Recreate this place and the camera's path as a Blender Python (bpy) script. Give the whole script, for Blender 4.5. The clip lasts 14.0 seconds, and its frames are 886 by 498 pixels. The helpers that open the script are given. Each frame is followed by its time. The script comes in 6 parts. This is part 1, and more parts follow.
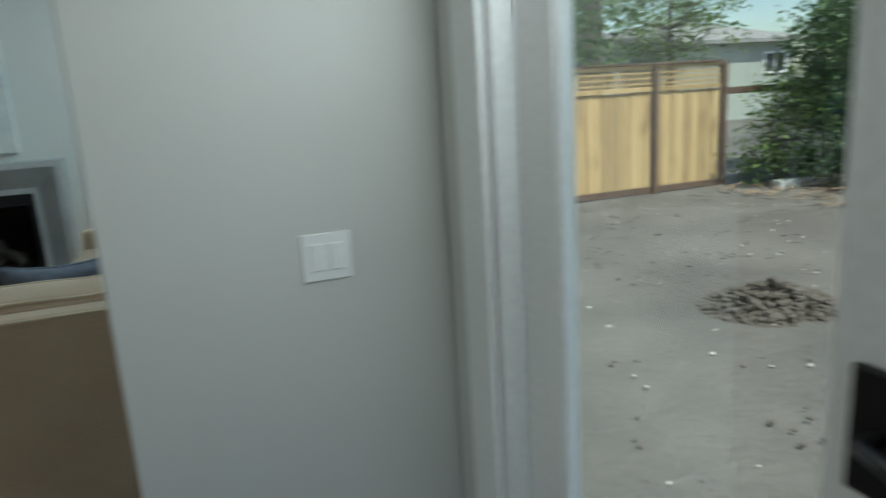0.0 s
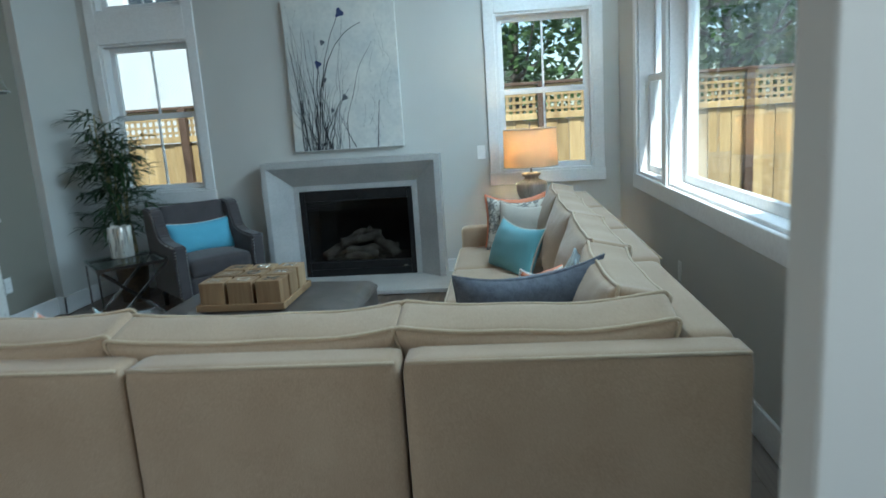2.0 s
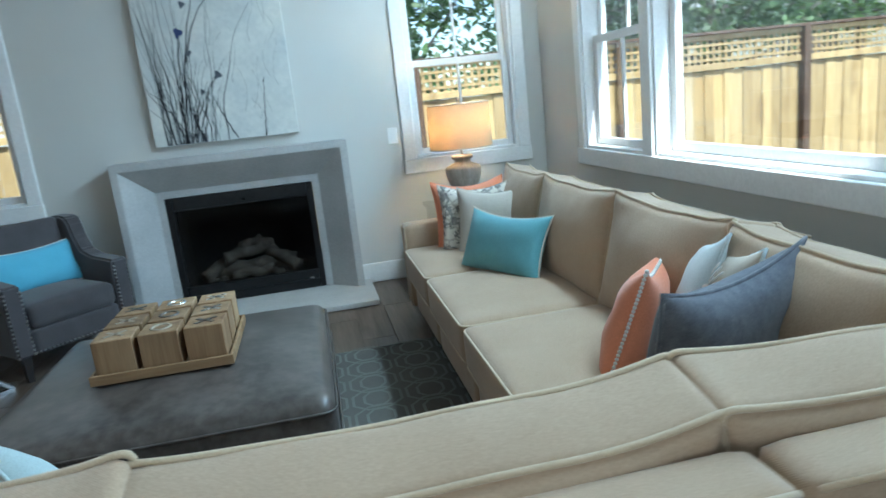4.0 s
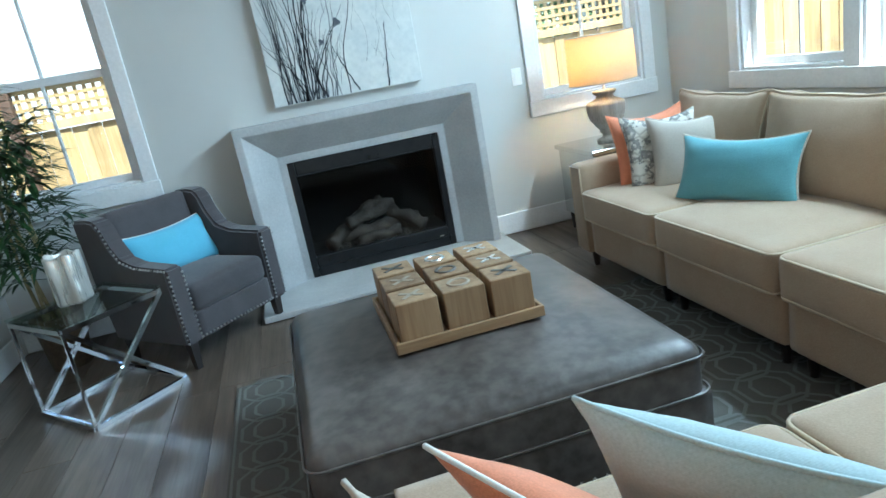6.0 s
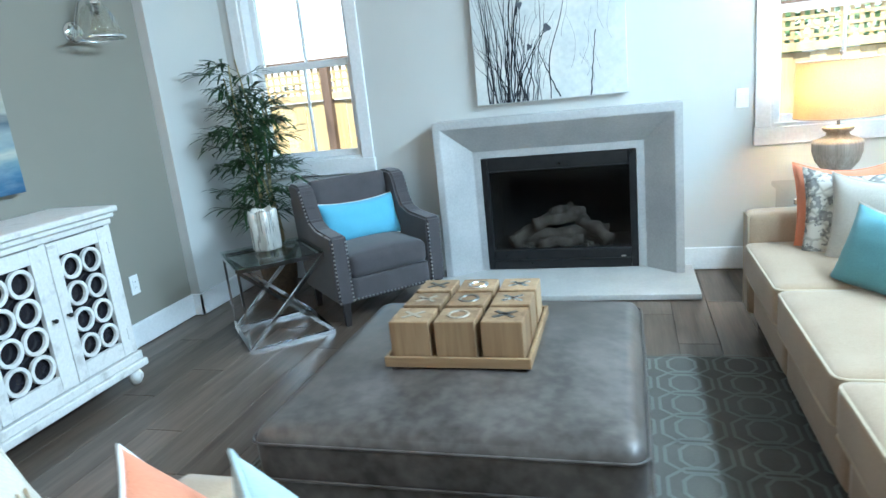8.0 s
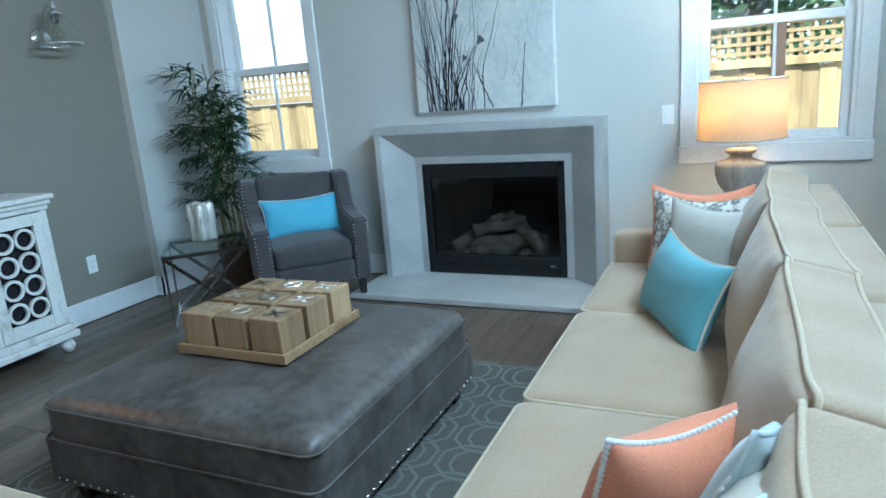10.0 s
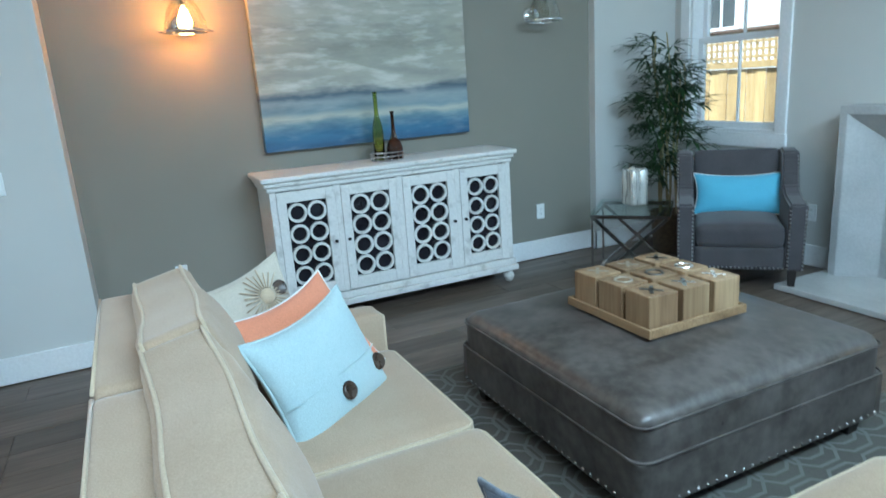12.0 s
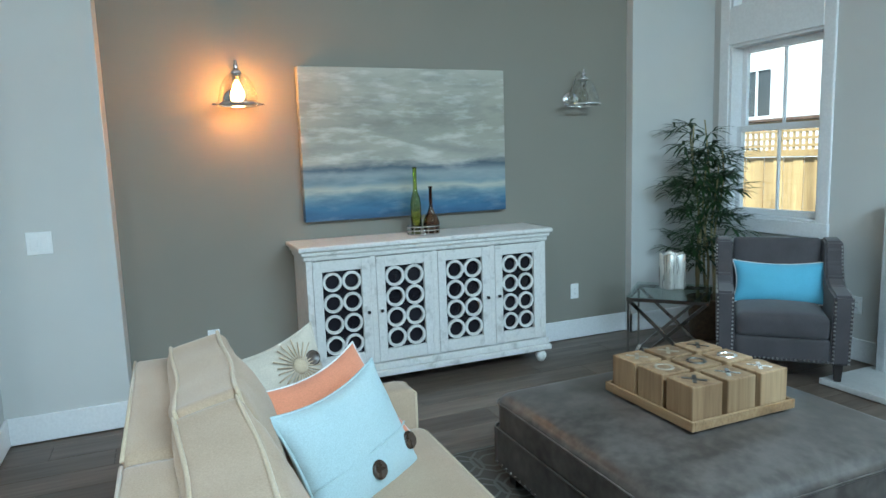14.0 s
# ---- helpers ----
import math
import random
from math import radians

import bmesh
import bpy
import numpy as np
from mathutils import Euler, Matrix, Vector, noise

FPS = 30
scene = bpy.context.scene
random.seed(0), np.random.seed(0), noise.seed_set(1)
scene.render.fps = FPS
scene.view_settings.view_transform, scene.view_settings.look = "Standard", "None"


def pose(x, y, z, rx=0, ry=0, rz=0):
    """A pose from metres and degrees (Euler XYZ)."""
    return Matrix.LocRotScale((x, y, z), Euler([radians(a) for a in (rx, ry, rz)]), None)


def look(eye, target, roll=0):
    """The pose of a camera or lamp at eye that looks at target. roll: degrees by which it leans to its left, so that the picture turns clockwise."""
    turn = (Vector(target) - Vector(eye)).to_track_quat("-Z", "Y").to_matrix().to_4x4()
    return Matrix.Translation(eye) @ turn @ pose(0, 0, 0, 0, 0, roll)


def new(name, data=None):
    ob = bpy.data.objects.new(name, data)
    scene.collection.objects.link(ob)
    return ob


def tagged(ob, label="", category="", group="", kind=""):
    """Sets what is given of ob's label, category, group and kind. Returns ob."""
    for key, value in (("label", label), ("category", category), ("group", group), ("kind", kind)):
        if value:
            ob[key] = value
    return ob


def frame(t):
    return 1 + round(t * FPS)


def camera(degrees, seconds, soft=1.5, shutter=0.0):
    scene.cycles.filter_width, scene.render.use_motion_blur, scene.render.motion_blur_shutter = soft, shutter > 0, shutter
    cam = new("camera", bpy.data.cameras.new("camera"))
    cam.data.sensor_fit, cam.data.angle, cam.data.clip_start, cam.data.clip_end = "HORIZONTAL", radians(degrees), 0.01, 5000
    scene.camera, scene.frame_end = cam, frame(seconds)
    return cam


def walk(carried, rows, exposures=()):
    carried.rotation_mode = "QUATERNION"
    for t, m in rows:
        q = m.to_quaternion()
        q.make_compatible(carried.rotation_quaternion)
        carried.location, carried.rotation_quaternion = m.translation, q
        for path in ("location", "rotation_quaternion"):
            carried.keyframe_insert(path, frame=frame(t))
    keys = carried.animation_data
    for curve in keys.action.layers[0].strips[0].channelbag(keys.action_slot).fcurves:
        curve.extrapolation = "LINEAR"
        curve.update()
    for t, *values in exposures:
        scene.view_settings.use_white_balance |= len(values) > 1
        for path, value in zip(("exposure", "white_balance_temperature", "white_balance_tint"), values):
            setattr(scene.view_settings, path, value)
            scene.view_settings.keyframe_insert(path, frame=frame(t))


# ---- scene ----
cam = camera(68.0, 14.0, shutter=0.5)
PATH = [
    (0, (-0.618, 0.585, 1.393), (0.034, 2.422, 0.947), -3.6),
    (0.2, (-0.706, 0.644, 1.393), (-0.195, 2.525, 0.945), -3.5),
    (0.5, (-0.797, 0.771, 1.395), (-0.473, 2.693, 0.948), -2.1),
    (0.7, (-0.829, 0.853, 1.394), (-0.642, 2.792, 0.942), -1.2),
    (1, (-0.877, 0.963, 1.402), (-0.957, 2.907, 0.939), -2.4),
    (1.5, (-1.04, 1.158, 1.376), (-1.312, 3.087, 0.921), -2.8),
    (2, (-1.208, 1.386, 1.365), (-1.4, 3.339, 0.979), -3.8),
    (2.5, (-1.323, 1.676, 1.346), (-1.474, 3.636, 0.978), -4.4),
    (2.7, (-1.385, 1.78, 1.337), (-1.554, 3.739, 0.973), -4.4),
    (4.8, (-2.485, 2.407, 1.283), (-1.895, 4.239, 0.738), -6.4),
    (5, (-2.616, 2.436, 1.298), (-2.113, 4.284, 0.721), -8.3),
    (5.5, (-2.885, 2.623, 1.306), (-2.489, 4.493, 0.717), -9.5),
    (6, (-3.014, 2.748, 1.281), (-2.618, 4.63, 0.73), -10.6),
    (6.5, (-2.946, 2.764, 1.298), (-2.76, 4.681, 0.757), -12.2),
    (7, (-2.673, 2.67, 1.267), (-2.929, 4.592, 0.776), -11.3),
    (7.5, (-2.388, 2.716, 1.309), (-2.783, 4.612, 0.809), -6.4),
    (8, (-2.046, 2.712, 1.333), (-2.599, 4.571, 0.848), -6.0),
    (8.2, (-1.887, 2.694, 1.317), (-2.503, 4.533, 0.832), -6.0),
    (10.3, (-0.915, 2.974, 1.322), (-1.805, 4.702, 0.847), -4.4),
    (10.5, (-0.872, 3.005, 1.344), (-1.878, 4.665, 0.862), -5.3),
    (11, (-0.767, 3.041, 1.369), (-2.263, 4.288, 0.917), -4.4),
    (11.5, (-0.693, 3.015, 1.372), (-2.412, 3.883, 0.832), -5.5),
    (12, (-0.703, 3.006, 1.4), (-2.46, 3.823, 0.902), -4.0),
    (12.5, (-0.707, 2.992, 1.418), (-2.516, 3.763, 1.054), -2.4),
    (13, (-0.715, 2.98, 1.406), (-2.549, 3.732, 1.141), -1.8),
    (13.5, (-0.722, 2.978, 1.41), (-2.55, 3.741, 1.138), -1.9),
    (14, (-0.734, 2.982, 1.407), (-2.561, 3.749, 1.133), -1.9),
]
EXPOSURES = [(0.0, 0.1, 6200, -2), (1.0, 0.3, 6050, -2), (1.5, 0.4, 5900, -1), (2.5, 0.95, 5550, 0), (5.0, 1.25, 5500, 0), (6.5, 1.85, 5550, 1), (8.0, 2.05, 5550, 2), (10.5, 1.25, 5200, 0), (11.5, 1.4, 5300, 0), (12.5, 1.35, 5650, 0), (14.0, 1.3, 5750, 0)]
walk(cam, [(t, look(eye, target, roll)) for t, eye, target, roll in PATH], EXPOSURES)

# ---- light ----
world = bpy.data.worlds.new("sky")
scene.world = world
world.use_nodes = True
_n = world.node_tree.nodes
_sky = _n.new("ShaderNodeTexSky")
_sky.sky_type, _sky.sun_disc = "NISHITA", False
SUN_EL, SUN_AZ = 58.0, 160.0   # azimuth clockwise from +y
_sky.sun_elevation, _sky.sun_rotation = radians(SUN_EL), radians(SUN_AZ)
_n["Background"].inputs[1].default_value = 0.15
world.node_tree.links.new(_sky.outputs[0], _n["Background"].inputs[0])
_sd = bpy.data.lights.new("sun", "SUN")
_sd.energy, _sd.angle, _sd.color = 5.0, radians(0.6), (1.0, 0.95, 0.87)
sun = new("sun", _sd)
_s = Vector((math.sin(radians(SUN_AZ)) * math.cos(radians(SUN_EL)), math.cos(radians(SUN_AZ)) * math.cos(radians(SUN_EL)), math.sin(radians(SUN_EL))))
sun.matrix_world = look(_s * 30, (0, 0, 0))


def fill_light(name, m, w, h, watts, colour=(0.70, 0.88, 1.0)):
    d = bpy.data.lights.new(name, "AREA")
    d.shape, d.size, d.size_y, d.energy, d.color = "RECTANGLE", w, h, watts, colour
    ob = new(name, d)
    ob.matrix_world = m
    return ob


# added fill lamps in two openings assumed in the unseen room behind the walk
fill_light("fill_light", look((-2.2, -3.5, 1.6), (-2.2, 0, 1.2)), 2.5, 1.6, 4, (0.95, 0.97, 1.0))
fill_light("fill_light", look((-6.5, -0.8, 1.6), (-0.2, 3.6, 1.2)), 2.6, 1.6, 34, (1.0, 0.97, 0.92))
# added lamp in the glazed garden door's head, standing in for sky light
fill_light("fill_light", look((-0.075, 1.37, 1.86), (-1.4, 1.6, 1.3)), 0.86, 0.36, 8.5, (0.92, 0.96, 1.0))
# added lamps for sky light, in unseen transoms assumed over the wide windows
for _y, _w in ((5.935, 0.70), (4.565, 1.70), (3.195, 0.70)):
    fill_light("fill_light", look((-0.10, _y, 2.72), (-0.9, _y, 0.9)), _w, 0.46, 27 * _w)

# ---- materials ----


def nodes_of(name):
    m = bpy.data.materials.new(name)
    m.use_nodes = True
    t = m.node_tree
    return m, t, t.nodes["Principled BSDF"]


def link(t, a, b):
    t.links.new(a, b)


def coords(t, scale=(1, 1, 1), local=False):
    if local:
        src = t.nodes.new("ShaderNodeTexCoord").outputs["Object"]
    else:
        src = t.nodes.new("ShaderNodeNewGeometry").outputs["Position"]
    mp = t.nodes.new("ShaderNodeMapping")
    mp.inputs["Scale"].default_value = scale
    link(t, src, mp.inputs["Vector"])
    return mp.outputs[0]


def noise_of(t, vec, scale, detail=4, rough=0.55):
    n = t.nodes.new("ShaderNodeTexNoise")
    n.inputs["Scale"].default_value, n.inputs["Detail"].default_value, n.inputs["Roughness"].default_value = scale, detail, rough
    link(t, vec, n.inputs["Vector"])
    return n.outputs["Fac"]


def ramp_of(t, fac, stops):
    r = t.nodes.new("ShaderNodeValToRGB")
    e = r.color_ramp.elements
    while len(e) < len(stops):
        e.new(0.5)
    for el, (p, c) in zip(e, stops):
        el.position, el.color = p, (*c, 1) if len(c) == 3 else c
    link(t, fac, r.inputs[0])
    return r.outputs[0]


def mix_of(t, fac, a, b, mode="MIX"):
    m = t.nodes.new("ShaderNodeMix")
    m.data_type, m.blend_type = "RGBA", mode
    for sock, v in ((m.inputs[0], fac), (m.inputs[6], a), (m.inputs[7], b)):
        if isinstance(v, (int, float)):
            sock.default_value = v
        elif isinstance(v, tuple):
            sock.default_value = (*v, 1)
        else:
            link(t, v, sock)
    return m.outputs[2]


def bump_of(t, p, height, strength=0.2, dist=0.002):
    b = t.nodes.new("ShaderNodeBump")
    b.inputs["Strength"].default_value, b.inputs["Distance"].default_value = strength, dist
    link(t, height, b.inputs["Height"])
    link(t, b.outputs[0], p.inputs["Normal"])


def surface(name, a, b, scale=6, fine=120, rough=0.6, metal=0.0, bump=0.15, dist=0.001, local=False, stretch=(1, 1, 1), tint=0.0, sheen=0.0, spread=(0.35, 0.65), rough_var=0.08):
    """Two colours mottled at a large scale, with fine grain and relief."""
    m, t, p = nodes_of(name)
    v = coords(t, stretch, local)
    big, small = noise_of(t, v, scale, 5), noise_of(t, v, fine, 3)
    c = ramp_of(t, big, [(spread[0], a), (spread[1], b)])
    c = mix_of(t, 0.18, c, ramp_of(t, small, [(0.3, tuple(x * 0.75 for x in a)), (0.7, tuple(min(1, x * 1.2) for x in b))]))
    if tint:
        oi = t.nodes.new("ShaderNodeObjectInfo").outputs["Random"]
        c = mix_of(t, 1.0, c, ramp_of(t, oi, [(0, (1 - tint,) * 3), (1, (1, 1, 1))]), "MULTIPLY")
    link(t, c, p.inputs["Base Color"])
    r = ramp_of(t, big, [(0.3, (max(0.02, rough - rough_var),) * 3), (0.7, (min(1, rough + rough_var),) * 3)])
    link(t, r, p.inputs["Roughness"])
    p.inputs["Metallic"].default_value = metal
    p.inputs["Sheen Weight"].default_value = sheen
    bump_of(t, p, small, bump, dist)
    return m


def fabric(name, a, b, weave=900.0, scale=5, sheen=0.25, local=False):
    m, t, p = nodes_of(name)
    v = coords(t, (1, 1, 1), local)
    big, small = noise_of(t, v, scale, 4), noise_of(t, v, 260, 2)
    c = ramp_of(t, big, [(0.3, a), (0.7, b)])
    c = mix_of(t, 0.35, c, ramp_of(t, small, [(0.3, tuple(x * 0.7 for x in a)), (0.7, tuple(min(1, x * 1.15) for x in b))]))
    link(t, c, p.inputs["Base Color"])
    p.inputs["Roughness"].default_value = 0.92
    p.inputs["Sheen Weight"].default_value = sheen
    p.inputs["Specular IOR Level"].default_value = 0.2
    w = t.nodes.new("ShaderNodeTexWave")
    w.inputs["Scale"].default_value, w.inputs["Distortion"].default_value = weave / 6.28, 1.5
    w.bands_direction = "DIAGONAL"
    link(t, v, w.inputs["Vector"])
    bump_of(t, p, mix_of(t, 0.5, w.outputs["Fac"], small), 0.25, 0.0008)
    return m


def wall_paint(name, a, rough=0.85):
    m, t, p = nodes_of(name)
    v = coords(t)
    big, small = noise_of(t, v, 0.9, 4), noise_of(t, v, 95, 4)
    link(t, ramp_of(t, big, [(0.3, tuple(x * 0.95 for x in a)), (0.7, tuple(min(1, x * 1.03) for x in a))]), p.inputs["Base Color"])
    p.inputs["Roughness"].default_value = rough
    p.inputs["Specular IOR Level"].default_value = 0.3
    bump_of(t, p, small, 0.25, 0.0012)
    return m


def glass_pane(name, tint=(1, 1, 1)):
    m, t, p = nodes_of(name)
    out = t.nodes["Material Output"]
    tr, gl, mx, lw, rm = (t.nodes.new(k) for k in ("ShaderNodeBsdfTransparent", "ShaderNodeBsdfGlossy", "ShaderNodeMixShader", "ShaderNodeLayerWeight", "ShaderNodeMapRange"))
    lw.inputs["Blend"].default_value = 0.25
    rm.inputs[3].default_value, rm.inputs[4].default_value = 0.03, 0.35
    tr.inputs["Color"].default_value = (*tint, 1)
    gl.inputs["Roughness"].default_value = 0.01
    link(t, lw.outputs["Facing"], rm.inputs[0])
    link(t, rm.outputs[0], mx.inputs[0])
    link(t, tr.outputs[0], mx.inputs[1])
    link(t, gl.outputs[0], mx.inputs[2])
    link(t, mx.outputs[0], out.inputs["Surface"])
    return m


def solid_glass(name, colour, rough=0.02):
    m, t, p = nodes_of(name)
    p.inputs["Base Color"].default_value = (*colour, 1)
    p.inputs["Transmission Weight"].default_value = 1.0
    p.inputs["Roughness"].default_value = rough
    p.inputs["IOR"].default_value = 1.45
    return m


def glow(name, colour, strength):
    m, t, p = nodes_of(name)
    p.inputs["Base Color"].default_value = (*colour, 1)
    p.inputs["Emission Color"].default_value = (*colour, 1)
    p.inputs["Emission Strength"].default_value = strength
    return m


def wood(name, a, b, c, axis=1, rough=0.45, tint=0.0, scale=1.0, local=False, knots=True):
    """Wood with the grain along an axis (0 x, 1 y, 2 z)."""
    m, t, p = nodes_of(name)
    st = [16 * scale] * 3
    st[axis] = 0.9 * scale
    v = coords(t, tuple(st), local)
    if tint:
        oi = t.nodes.new("ShaderNodeObjectInfo").outputs["Random"]
        off = t.nodes.new("ShaderNodeVectorMath")
        off.operation = "MULTIPLY_ADD"
        comb = t.nodes.new("ShaderNodeCombineXYZ")
        for i in range(3):
            link(t, oi, comb.inputs[i])
        link(t, comb.outputs[0], off.inputs[0])
        off.inputs[1].default_value = (37, 53, 91)
        link(t, v, off.inputs[2])
        v = off.outputs[0]
    grain, fine = noise_of(t, v, 1.0, 6, 0.65), noise_of(t, v, 6.0, 3)
    col = ramp_of(t, grain, [(0.25, a), (0.5, b), (0.75, c)])
    col = mix_of(t, 0.25, col, ramp_of(t, fine, [(0.35, tuple(x * 0.6 for x in a)), (0.65, c)]))
    if knots:
        st2 = [5 * scale] * 3
        st2[axis] = 1.6 * scale
        k = noise_of(t, coords(t, tuple(st2), local), 1.0, 2)
        col = mix_of(t, 1.0, col, ramp_of(t, k, [(0.30, (0.62, 0.57, 0.52)), (0.42, (1, 1, 1))]), "MULTIPLY")
    if tint:
        col = mix_of(t, 1.0, col, ramp_of(t, oi, [(0, (1 - tint, 1 - tint * 1.05, 1 - tint * 1.1)), (1, (1, 1, 1))]), "MULTIPLY")
    link(t, col, p.inputs["Base Color"])
    link(t, ramp_of(t, grain, [(0.3, (rough + 0.08,) * 3), (0.7, (rough - 0.06,) * 3)]), p.inputs["Roughness"])
    bump_of(t, p, grain, 0.2, 0.0015)
    return m


M_WALL = wall_paint("greige_wall_paint", (0.58, 0.58, 0.555))
M_ACCENT = wall_paint("grey_wall_paint", (0.262, 0.245, 0.208))
M_CEIL = wall_paint("ceiling_paint", (0.80, 0.80, 0.78))
M_TRIM = surface("white_trim_paint", (0.76, 0.77, 0.77), (0.82, 0.83, 0.83), 2, 60, 0.42, bump=0.05)
M_FLOOR = wood("smoked_oak", (0.090, 0.064, 0.047), (0.15, 0.112, 0.084), (0.215, 0.165, 0.127), 1, 0.36, tint=0.35)
M_GAP = surface("floor_gap", (0.045, 0.034, 0.026), (0.06, 0.046, 0.036), 8, 80, 0.8)
M_PLASTIC = surface("white_plastic", (0.80, 0.81, 0.80), (0.84, 0.85, 0.84), 20, 200, 0.35, bump=0.02)
M_SLOT = surface("dark_slot", (0.03, 0.03, 0.03), (0.05, 0.05, 0.05), 20, 200, 0.6)
M_LIMESTONE = surface("cast_stone", (0.36, 0.36, 0.355), (0.47, 0.47, 0.46), 4, 70, 0.55, bump=0.12, spread=(0.3, 0.7))
M_HEARTH = surface("honed_stone_hearth", (0.42, 0.42, 0.41), (0.54, 0.54, 0.52), 3, 60, 0.45, bump=0.06)
M_BLACK = surface("black_metal", (0.012, 0.012, 0.013), (0.02, 0.02, 0.021), 20, 200, 0.35, 0.4, bump=0.05)
M_BRICK = surface("firebox_lining", (0.02, 0.019, 0.018), (0.04, 0.037, 0.034), 12, 90, 0.8, bump=0.4)
M_LOG = surface("ceramic_log", (0.08, 0.066, 0.053), (0.30, 0.25, 0.20), 14, 70, 0.9, bump=0.6, dist=0.004)
M_LINEN = fabric("beige_linen", (0.375, 0.269, 0.180), (0.44, 0.333, 0.233))
M_PIPE = fabric("beige_piping", (0.47, 0.37, 0.25), (0.55, 0.45, 0.32))
M_CHAIR = fabric("charcoal_tweed", (0.060, 0.054, 0.057), (0.085, 0.077, 0.08), scale=9)
M_NAIL = surface("nickel_nailhead", (0.55, 0.54, 0.52), (0.65, 0.64, 0.62), 30, 200, 0.25, 1.0, bump=0.02)
M_PIN = surface("dull_nailhead", (0.42, 0.41, 0.39), (0.52, 0.51, 0.49), 30, 200, 0.32, 0.9, bump=0.02)
M_DARKWOOD = wood("espresso_wood", (0.012, 0.009, 0.008), (0.02, 0.014, 0.012), (0.03, 0.022, 0.018), 2, 0.35, knots=False)
M_CHROME = surface("polished_chrome", (0.72, 0.73, 0.74), (0.78, 0.79, 0.8), 10, 200, 0.08, 1.0, bump=0.0, rough_var=0.03)
M_TEAL = fabric("turquoise_linen", (0.125, 0.32, 0.365), (0.16, 0.385, 0.43), local=True)
M_SKY = fabric("sky_blue_linen", (0.13, 0.41, 0.56), (0.16, 0.47, 0.63), local=True)
M_AQUA = fabric("pale_aqua_linen", (0.37, 0.48, 0.49), (0.44, 0.55, 0.56), local=True)
M_CORAL = fabric("coral_linen", (0.62, 0.22, 0.12), (0.72, 0.28, 0.16), local=True)
M_OAT = fabric("oatmeal_linen", (0.42, 0.39, 0.33), (0.52, 0.48, 0.42), local=True)
M_CREAM = fabric("cream_linen", (0.47, 0.42, 0.335), (0.55, 0.495, 0.41), local=True)
M_WHITE = fabric("white_cording", (0.74, 0.74, 0.72), (0.82, 0.82, 0.80), local=True)
M_PANE = glass_pane("window_glass", (0.97, 0.99, 0.98))
M_CLEAR = glass_pane("clear_table_glass", (0.90, 0.96, 0.94))
M_FENCE = wood("new_cedar", (0.48, 0.31, 0.13), (0.64, 0.45, 0.21), (0.74, 0.56, 0.29), 2, 0.75, tint=0.35, scale=0.6)
M_POST = wood("stained_post", (0.08, 0.045, 0.03), (0.12, 0.07, 0.045), (0.16, 0.10, 0.065), 2, 0.75)
M_SOIL = surface("bare_soil", (0.10, 0.092, 0.082), (0.175, 0.163, 0.146), 0.7, 14, 0.95, bump=0.8, dist=0.03)

# ---- mesh helpers ----


def part(name, bm, material, parent=None, label="", smooth=False):
    me = bpy.data.meshes.new(name)
    if smooth:
        for f in bm.faces:
            f.smooth = True
    bm.to_mesh(me)
    bm.free()
    me.materials.append(material)
    ob = new(name, me)
    if parent:
        ob.parent = parent
    if label:
        tagged(ob, label)
    return ob


def thing(name, label, category, group="", kind="", at=None):
    ob = new(name)
    ob.empty_display_size = 0.05
    if at is not None:
        ob.matrix_basis = at
    return tagged(ob, label, category, group, kind)


def box(bm, x0, x1, y0, y1, z0, z1, bevel=0.0, seg=1):
    x0, x1, y0, y1, z0, z1 = min(x0, x1), max(x0, x1), min(y0, y1), max(y0, y1), min(z0, z1), max(z0, z1)
    r = bmesh.ops.create_cube(bm, size=1, matrix=Matrix.Translation(((x0 + x1) / 2, (y0 + y1) / 2, (z0 + z1) / 2)) @ Matrix.Diagonal((x1 - x0, y1 - y0, z1 - z0, 1)))
    if bevel:
        es = {e for v in r["verts"] for e in v.link_edges}
        bmesh.ops.bevel(bm, geom=list(es), offset=bevel, segments=seg, affect="EDGES", profile=0.6)
    return bm


def bx(*a, **k):
    return box(bmesh.new(), *a, **k)


def boxes(*rows, bevel=0.0):
    bm = bmesh.new()
    for r in rows:
        box(bm, *r, bevel=bevel)
    return bm


def lathe(profile, seg=32, bm=None, m=None):
    """A turned body from (radius, height) pairs."""
    bm = bm or bmesh.new()
    m = m or Matrix()
    rings = []
    for r, z in profile:
        if r < 1e-5:
            rings.append([bm.verts.new(m @ Vector((0, 0, z)))])
        else:
            rings.append([bm.verts.new(m @ Vector((r * math.cos(2 * math.pi * i / seg), r * math.sin(2 * math.pi * i / seg), z))) for i in range(seg)])
    for a, b in zip(rings, rings[1:]):
        if len(a) == 1 and len(b) == 1:
            continue
        for i in range(seg):
            j = (i + 1) % seg
            if len(a) == 1:
                bm.faces.new((a[0], b[j], b[i]))
            elif len(b) == 1:
                bm.faces.new((a[i], a[j], b[0]))
            else:
                bm.faces.new((a[i], a[j], b[j], b[i]))
    bmesh.ops.recalc_face_normals(bm, faces=bm.faces[:])
    return bm


